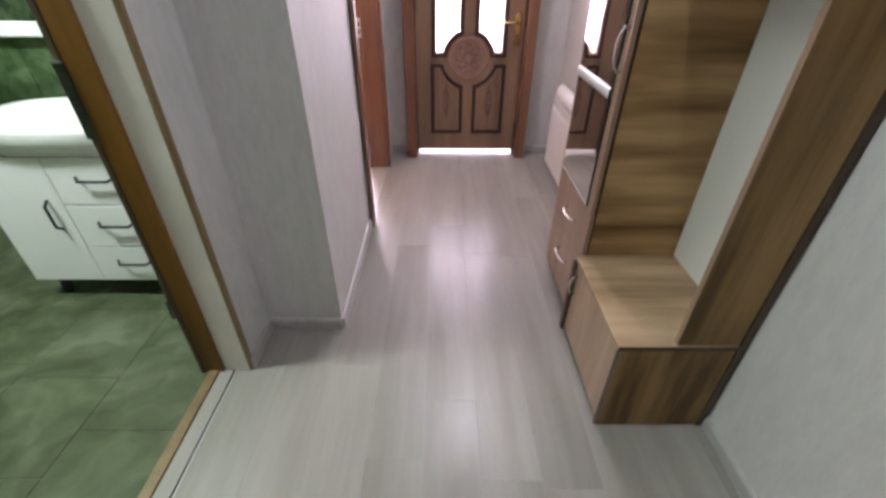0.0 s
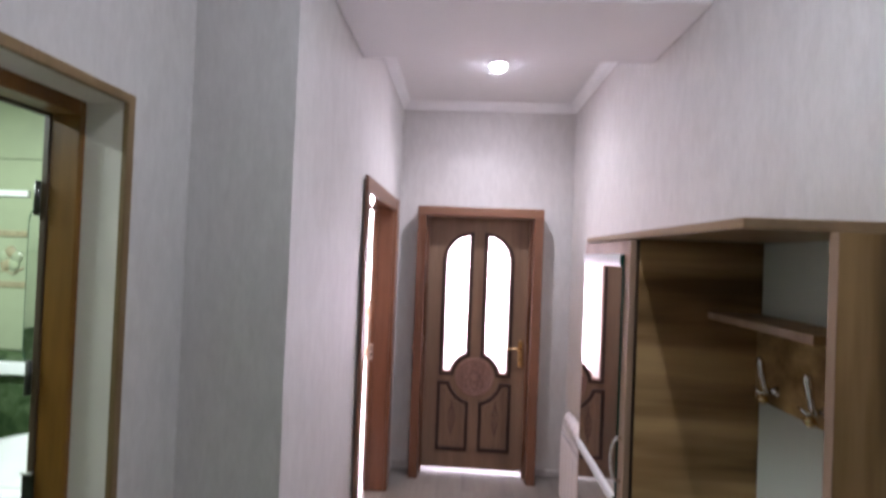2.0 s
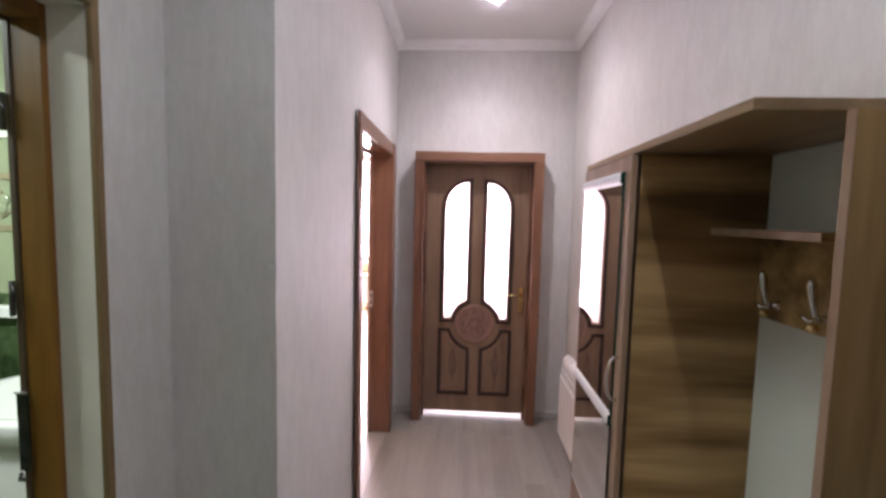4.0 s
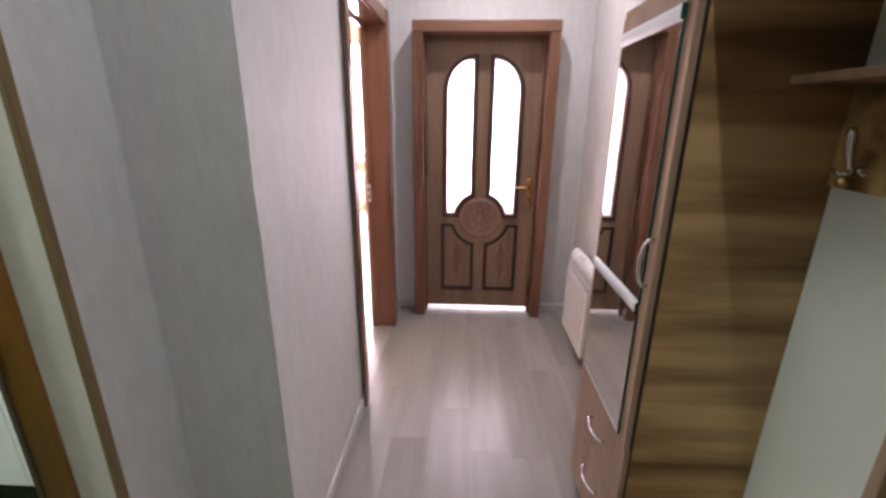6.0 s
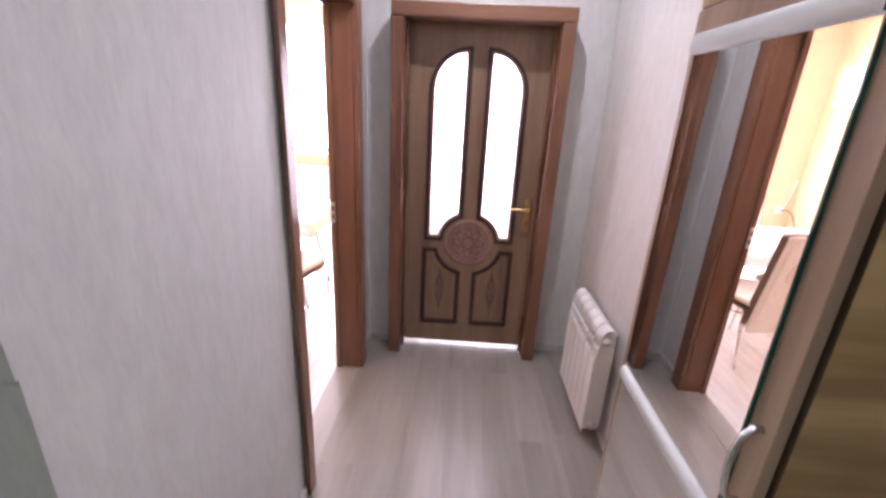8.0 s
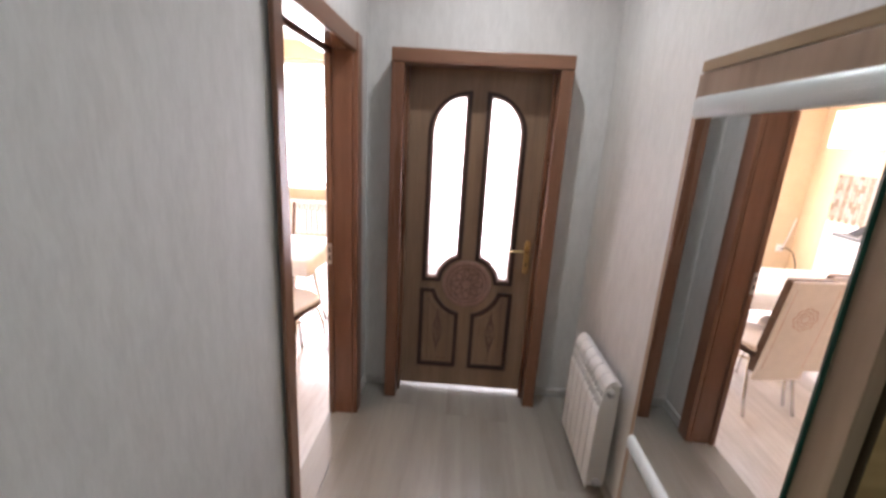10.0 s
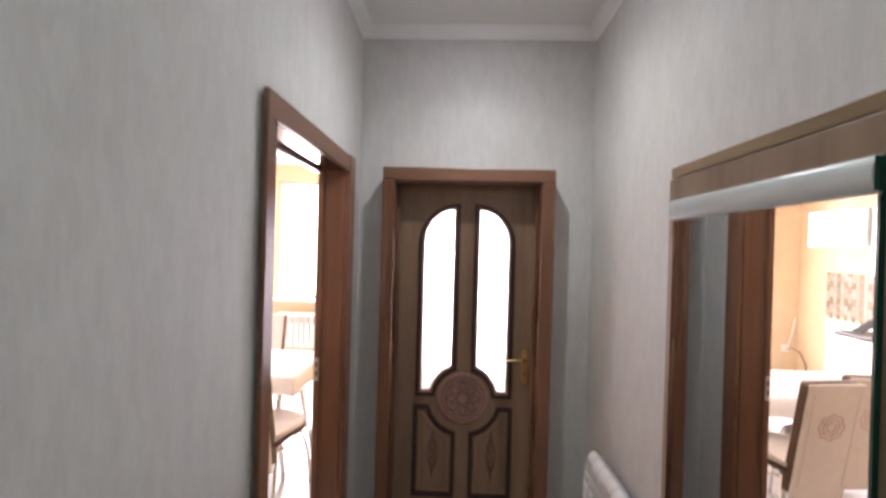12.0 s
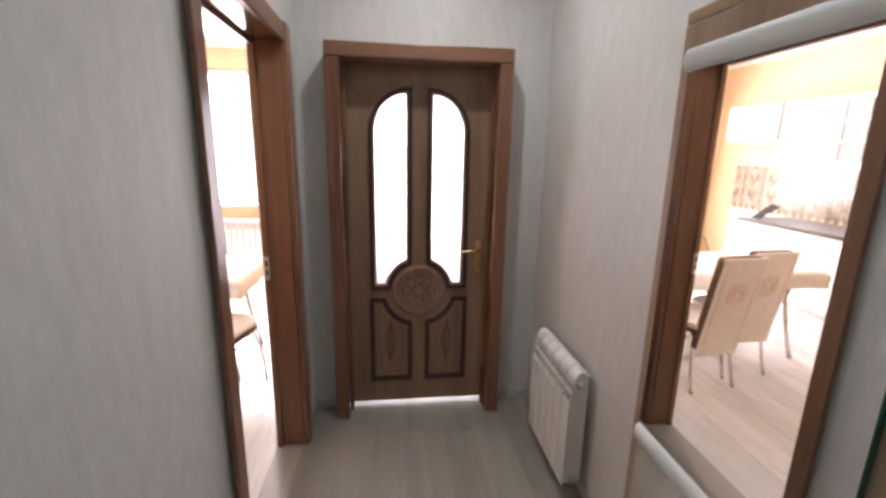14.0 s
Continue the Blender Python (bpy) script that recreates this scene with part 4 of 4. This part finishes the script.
def rounded_seat(half, y0, y1, z0, z1):
    """A seat pad with a bowed front edge and soft rims."""
    pts = [(-half * 0.86, y0), (half * 0.86, y0)] + [(half * math.cos(a), y1 - 0.16 + 0.16 * math.sin(a)) for a in [k * math.pi / 14 for k in range(15)]]
    return plate([pts], z1 - z0, Matrix.Translation((0, 0, (z0 + z1) / 2)), min(0.014, (z1 - z0) * 0.4))


def dining_chair():
    """A padded chair that faces +y, its middle at the origin."""
    c = thing("dining_chair", "brown dining chair with a cream rosette cover and chrome legs", "chair", "chairs round the table")
    seat = part("seat", rounded_seat(0.215, -0.17, 0.265, 0.415, 0.452), M_BROWNSEAT, c, "brown padded seat")
    part("seat_cover", rounded_seat(0.208, -0.163, 0.258, 0.448, 0.486), M_COVER, seat, "cream seat cushion cover")
    lean = Matrix.Translation((0, -0.165, 0.31)) @ pose(0, 0, 0, 9)
    bm = box(-0.172, 0.172, -0.012, 0.045, 0.0, 0.66, 0.012, 3)
    bmesh.ops.transform(bm, matrix=lean, verts=bm.verts)
    back = part("backrest", bm, M_BROWNSEAT, c, "brown padded backrest")
    bm = box(-0.170, 0.170, -0.026, -0.006, -0.045, 0.672, 0.008, 3)
    bmesh.ops.transform(bm, matrix=lean, verts=bm.verts)
    part("back_cover", bm, M_COVER, back, "cream cover with a stitched rosette")
    bm = box(-0.160, 0.160, 0.040, 0.052, 0.17, 0.668, 0.007, 3)
    bmesh.ops.transform(bm, matrix=lean, verts=bm.verts)
    part("front_cover", bm, M_COVER, back, "cream cover")
    for r in (0.075, 0.050, 0.028):
        pts = [lean @ Vector((r * math.cos(a) * (1 + 0.08 * math.cos(8 * a)), -0.0265, 0.42 + r * math.sin(a) * (1 + 0.08 * math.cos(8 * a)))) for a in [k * 2 * math.pi / 40 for k in range(41)]]
        part("rosette", tube(pts, 0.003, 5), M_COVERLINE, back)
    for dx in (-0.14, 0.14):
        part("stitch_line", tube([lean @ Vector((dx, -0.0262, 0.05 + k * 0.115)) for k in range(6)], 0.002, 5), M_COVERLINE, back)
    for sx in (-1, 1):
        part("leg", tube([(sx * 0.16, -0.12, 0.42), (sx * 0.165, -0.13, 0.30), (sx * 0.175, -0.165, 0.12), (sx * 0.18, -0.20, 0.0)], 0.011, 8), M_CHROME, c)
        part("leg", tube([(sx * 0.13, 0.10, 0.42), (sx * 0.17, 0.17, 0.37), (sx * 0.19, 0.205, 0.25), (sx * 0.20, 0.225, 0.12), (sx * 0.205, 0.23, 0.0)], 0.011, 8), M_CHROME, c)
        part("side_bar", tube([(sx * 0.16, -0.13, 0.38), (sx * 0.165, 0.0, 0.345), (sx * 0.16, 0.14, 0.38)], 0.007, 8), M_CHROME, c)
    return c


ch = dining_chair()
ch.matrix_world = Matrix.Translation((-0.935, 3.84, 0)) @ pose(0, 0, 0, 0, 0, -9)
copy_thing(ch, Matrix.Translation((-1.319, 4.00, 0)) @ pose(0, 0, 0, 0, 0, -5))
copy_thing(ch, Matrix.Translation((-1.53, 4.92, 0)) @ pose(0, 0, 0, 0, 0, 180))

# ---- bathroom ----
BH = 2.62
structure("bathroom_floor", box(BX0 - 0.1, -0.80, BY0 - 0.1, BY1 + 0.1, -0.08, -0.006), M_BASE, "green marbled tile floor of the bathroom", "floor")
structure("bathroom_ceiling", box(BX0 - 0.1, BX1, BY0 - 0.1, BY1 + 0.1, BH, BH + 0.1), M_CEIL, "pale bathroom ceiling", "ceiling")
for nm, dims in (("bathroom_wall_west", (BX0 - 0.1, BX0, BY0 - 0.1, BY1 + 0.1)), ("bathroom_wall_north", (BX0, KX1 - 0.02, BY1, BY1 + 0.10)), ("bathroom_wall_south", (BX0, BX1, BY0 - 0.1, BY0))):
    structure(nm, box(*dims, -0.1, BH + 0.05), M_CREAMTILE, "pale green-cream tiled bathroom wall", "wall")
structure("bathroom_wall_east", boxes((BX1, KX1 - 0.02, PILLAR + 0.12, BY1, -0.1, BH + 0.05)), M_CREAMTILE, "pale tiled bathroom wall beside the door", "wall")
# dark green dado tiles
for k in range(6):
    for j in range(2):
        x0 = BX0 + 0.006 + k * 0.302
        part("wall_tile", box(x0, min(x0 + 0.299, BX1 + 0.3), BY1 - 0.010, BY1 - 0.001, 0.005 + j * 0.602, 0.604 + j * 0.602, 0.002), M_GREENDARK, bpy.data.objects["bathroom_wall_north"])
for k in range(9):
    for j in range(2):
        y0 = BY0 + 0.006 + k * 0.302
        part("wall_tile", box(BX0 + 0.001, BX0 + 0.010, y0, min(y0 + 0.299, BY1 - 0.012), 0.005 + j * 0.602, 0.604 + j * 0.602, 0.002), M_GREENDARK, bpy.data.objects["bathroom_wall_west"])
for k in range(9):
    for j in range(3):
        y0 = BY0 + 0.006 + k * 0.302
        part("wall_tile", box(BX0 + 0.001, BX0 + 0.009, y0, min(y0 + 0.299, BY1 - 0.012), 1.213 + j * 0.452, 1.661 + j * 0.452, 0.002), M_CREAMTILE, bpy.data.objects["bathroom_wall_west"])
for k in range(6):
    for j in range(3):
        x0 = BX0 + 0.012 + k * 0.302
        part("wall_tile", box(x0, min(x0 + 0.299, BX1 + 0.3), BY1 - 0.009, BY1 - 0.001, 1.213 + j * 0.452, 1.661 + j * 0.452, 0.002), M_CREAMTILE, bpy.data.objects["bathroom_wall_north"])

van = thing("vanity_cabinet", "white bathroom vanity with drawers and short dark feet", "vanity")
VX0, VX1, VY0, VY1 = -1.80, -1.06, 1.68, 2.135
part("body", box(VX0, VX1, VY0 + 0.02, VY1, 0.11, 0.735, 0.004), M_WHITE, van)
vd = part("door", box(VX0 + 0.003, -1.47, VY0, VY0 + 0.018, 0.115, 0.73, 0.003), M_WHITEGLOSS, van)
part("handle", tube([(-1.53, VY0, 0.40), (-1.53, VY0 - 0.025, 0.42), (-1.53, VY0 - 0.025, 0.52), (-1.53, VY0, 0.54)], 0.006), M_DARKGAP, vd, "dark bow handle")
for z0, z1 in ((0.115, 0.305), (0.310, 0.515), (0.520, 0.73)):
    d = part("drawer_front", box(-1.467, VX1 - 0.003, VY0, VY0 + 0.018, z0, z1, 0.003), M_WHITEGLOSS, van)
    zm = (z0 + z1) / 2 + 0.02
    part("handle", tube([(-1.36, VY0, zm), (-1.34, VY0 - 0.025, zm - 0.008), (-1.22, VY0 - 0.025, zm - 0.008), (-1.20, VY0, zm)], 0.006), M_DARKGAP, d, "dark bow handle")
for x in (VX0 + 0.06, VX1 - 0.06):
    for y in (VY0 + 0.07, VY1 - 0.07):
        part("foot", lathe([(0.018, 0.0), (0.024, 0.02), (0.02, 0.11)], Matrix.Translation((x, y, 0))), M_DARKGAP, van)
basin = thing("wash_basin", "white ceramic wash basin with a bowed front on the vanity", "basin")
bm = bmesh.new()
N = 40
rows = []
bx, by = (VX0 + VX1) / 2, 1.93
for r, z in ((0.90, 0.738), (1.0, 0.79), (1.02, 0.835), (1.0, 0.850), (0.90, 0.852), (0.82, 0.842), (0.70, 0.79), (0.45, 0.755), (0.08, 0.748)):
    row = []
    for k in range(N):
        a = 2 * math.pi * k / N
        c, s = math.cos(a), math.sin(a)
        x = 0.385 * math.copysign(abs(c) ** 0.5, c) * r
        y = (0.29 if s < 0 else 0.20) * math.copysign(abs(s) ** 0.7, s) * r
        row.append(bm.verts.new((bx + x, by + y, z)))
    rows.append(row)
for r0, r1 in zip(rows, rows[1:]):
    for k in range(N):
        f = bm.faces.new((r0[k], r0[(k + 1) % N], r1[(k + 1) % N], r1[k]))
        f.smooth = True
bm.faces.new(rows[0][::-1])
bm.faces.new(rows[-1])
bmesh.ops.recalc_face_normals(bm, faces=bm.faces)
part("bowl", bm, M_WHITEGLOSS, basin)
tap = part("tap", tube([(bx, 2.07, 0.84), (bx, 2.07, 0.95), (bx, 2.05, 0.98), (bx, 1.98, 0.985), (bx, 1.94, 0.965)], [0.022, 0.02, 0.018, 0.014, 0.012], 12), M_CHROME, basin, "chrome mixer tap")
part("tap_lever", tube([(bx, 2.07, 0.985), (bx, 2.05, 1.02), (bx, 1.99, 1.04)], 0.008), M_CHROME, tap)
bmir = thing("bathroom_mirror", "wall mirror with a green-edged rounded glass over the basin", "mirror")
MQ0, MQ1 = -1.84, -1.08
edge = arc(MQ0 + 0.10, 1.22, 0.10, 180, 270, 6) + arc(MQ1 - 0.10, 1.22, 0.10, 270, 360, 6) + arc(MQ1 - 0.10, 1.82, 0.10, 0, 90, 6) + arc(MQ0 + 0.10, 1.82, 0.10, 90, 180, 6)
part("backing", plate([edge], 0.005, Matrix.Translation((0, BY1 - 0.0135, 0)) @ FACE_NEG_Y), M_GLASSEDGE, bmir, "dark green glass edge")
part("glass", plate([[((MQ0 + MQ1) / 2 + (x - (MQ0 + MQ1) / 2) * 0.98, 1.52 + (z - 1.52) * 0.98) for x, z in edge]], 0.003, Matrix.Translation((0, BY1 - 0.018, 0)) @ FACE_NEG_Y), M_MIRROR, bmir)
# border of relief tiles: pencil rows, a flowered row between brown strips, and a white ledge
north = bpy.data.objects["bathroom_wall_north"]
x0, x1 = BX0 + 0.012, MQ0 - 0.004
part("pencil_tile", box(x0, x1, BY1 - 0.022, BY1 - 0.0095, 1.935, 1.965, 0.004), M_WHITE, north, "white pencil tile")
for z in (1.505, 1.745):
    part("border_strip", box(x0, x1, BY1 - 0.016, BY1 - 0.0095, z, z + 0.030, 0.003), M_LISTELLO, north, "beige border strip")
for k in range(3):
    cx = x0 + 0.08 + 0.165 * k
    for q in range(5):
        ang = q * 2 * math.pi / 5 + 0.3
        part("relief_petal", lathe([(0.030, 0.0), (0.027, 0.004), (0.012, 0.007), (0.001, 0.0075)], Matrix.Translation((cx + 0.034 * math.cos(ang), BY1 - 0.0095, 1.64 + 0.034 * math.sin(ang))) @ pose(0, 0, 0, 90), 10), M_LISTELLO if q % 2 else M_CREAMTILE, north)
    part("relief_stem", tube([(cx - 0.075, BY1 - 0.011, 1.565), (cx - 0.03, BY1 - 0.011, 1.585), (cx + 0.02, BY1 - 0.011, 1.570), (cx + 0.07, BY1 - 0.011, 1.60)], 0.005, 6), M_LISTELLO, north)
part("ledge", box(BX0 + 0.012, BX1 + 0.3, BY1 - 0.055, BY1 - 0.0105, 1.105, 1.160, 0.008), M_WHITE, north, "white rounded tile ledge")
bl = thing("bathroom_ceiling_lamp", "round flat white bathroom ceiling lamp, switched on", "ceiling lamp")
part("base", lathe([(0.17, 0), (0.17, -0.02), (0.16, -0.03), (0.16, 0)], Matrix.Translation((-1.85, 1.02, BH))), M_WHITE, bl)
part("diffuser", lathe([(0.001, -0.06), (0.10, -0.055), (0.155, -0.03), (0.155, -0.02), (0.001, -0.02)], Matrix.Translation((-1.85, 1.02, BH))), M_BATHGLOW, bl, "glowing white diffuser")


# ---- outside ----
structure("ground", box(-60, 60, KY1 + 0.3, 140, -0.12, -0.02), M_PAVING, "sunlit pale paved yard outside", "ground")
structure("porch_ground", box(KX1 + 0.14, 60, END + 0.12, KY1 + 0.3, -0.12, -0.02), M_PAVING, "sunlit pale paved porch outside the door", "ground")

glow = structure("backdrop", boxes((-9, 3.5, 10.5, 10.55, -0.01, 9)), M_SKYCARD, "bright hazy daylight beyond the windows", "backdrop")

# a sliver of wallpaper lifting at the corner
tagged(part("wallpaper_flap", sweep([(0, 0), (0.004, 0.0), (0.007, 0.10), (0.003, 0.22), (0, 0.23)], (L - 0.02, PILLAR - 0.001, 1.24), (L + 0.0015, PILLAR - 0.001, 1.24), (0, -1, 0)), M_WALL), "loose sliver of wallpaper at the wall corner", "wallpaper")

# ---- floor planks and tiles ----


def lay(parent, x0, x1, y0, y1, width, length, mat, seed, name="plank", gap=0.0002, cut=None):
    """Planks along y, each an object of its own, in staggered rows; equal sizes share one mesh."""
    rnd = random.Random(seed)
    meshes = {}
    x = x0
    while x < x1 - 0.01:
        w = min(width, x1 - x)
        y = y0 - rnd.random() * length
        while y < y1 - 0.005:
            a, b = max(y, y0), min(y + length, y1)
            y += length
            if b - a < 0.02 or (cut and cut(x, x + w, a, b)):
                continue
            key = (round(w, 3), round(b - a, 3))
            if key not in meshes:
                bm = box(gap, key[0] - gap, gap, key[1] - gap, -0.006, 0.0, 0.0004, 1)
                me = bpy.data.meshes.new(name)
                bm.to_mesh(me)
                bm.free()
                me.materials.append(mat)
                meshes[key] = me
            ob = new(name, meshes[key])
            ob.location = (x, a, 0)
            ob.parent = parent
        x += w


lay(floor, L, R, BACK, END + 0.06, 0.193, 1.29, M_FLOOR, 3)
lay(floor, L - 0.386, L, BACK, PILLAR, 0.193, 1.29, M_FLOOR, 4)
lay(bpy.data.objects["kitchen_floor"], KX0, KX1 + 0.005, KY0, KY1, 0.193, 1.29, M_KFLOOR, 6)
lay(bpy.data.objects["kitchen_floor"], KX1 + 0.005, L - 0.001, KD0 + 0.006, KD1 - 0.014, 0.193, 1.29, M_FLOOR, 7)
lay(bpy.data.objects["bathroom_floor"], BX0, -0.802, BY0, BY1, 0.40, 0.40, M_GREENTILE, 8, "floor_tile", 0.0015)
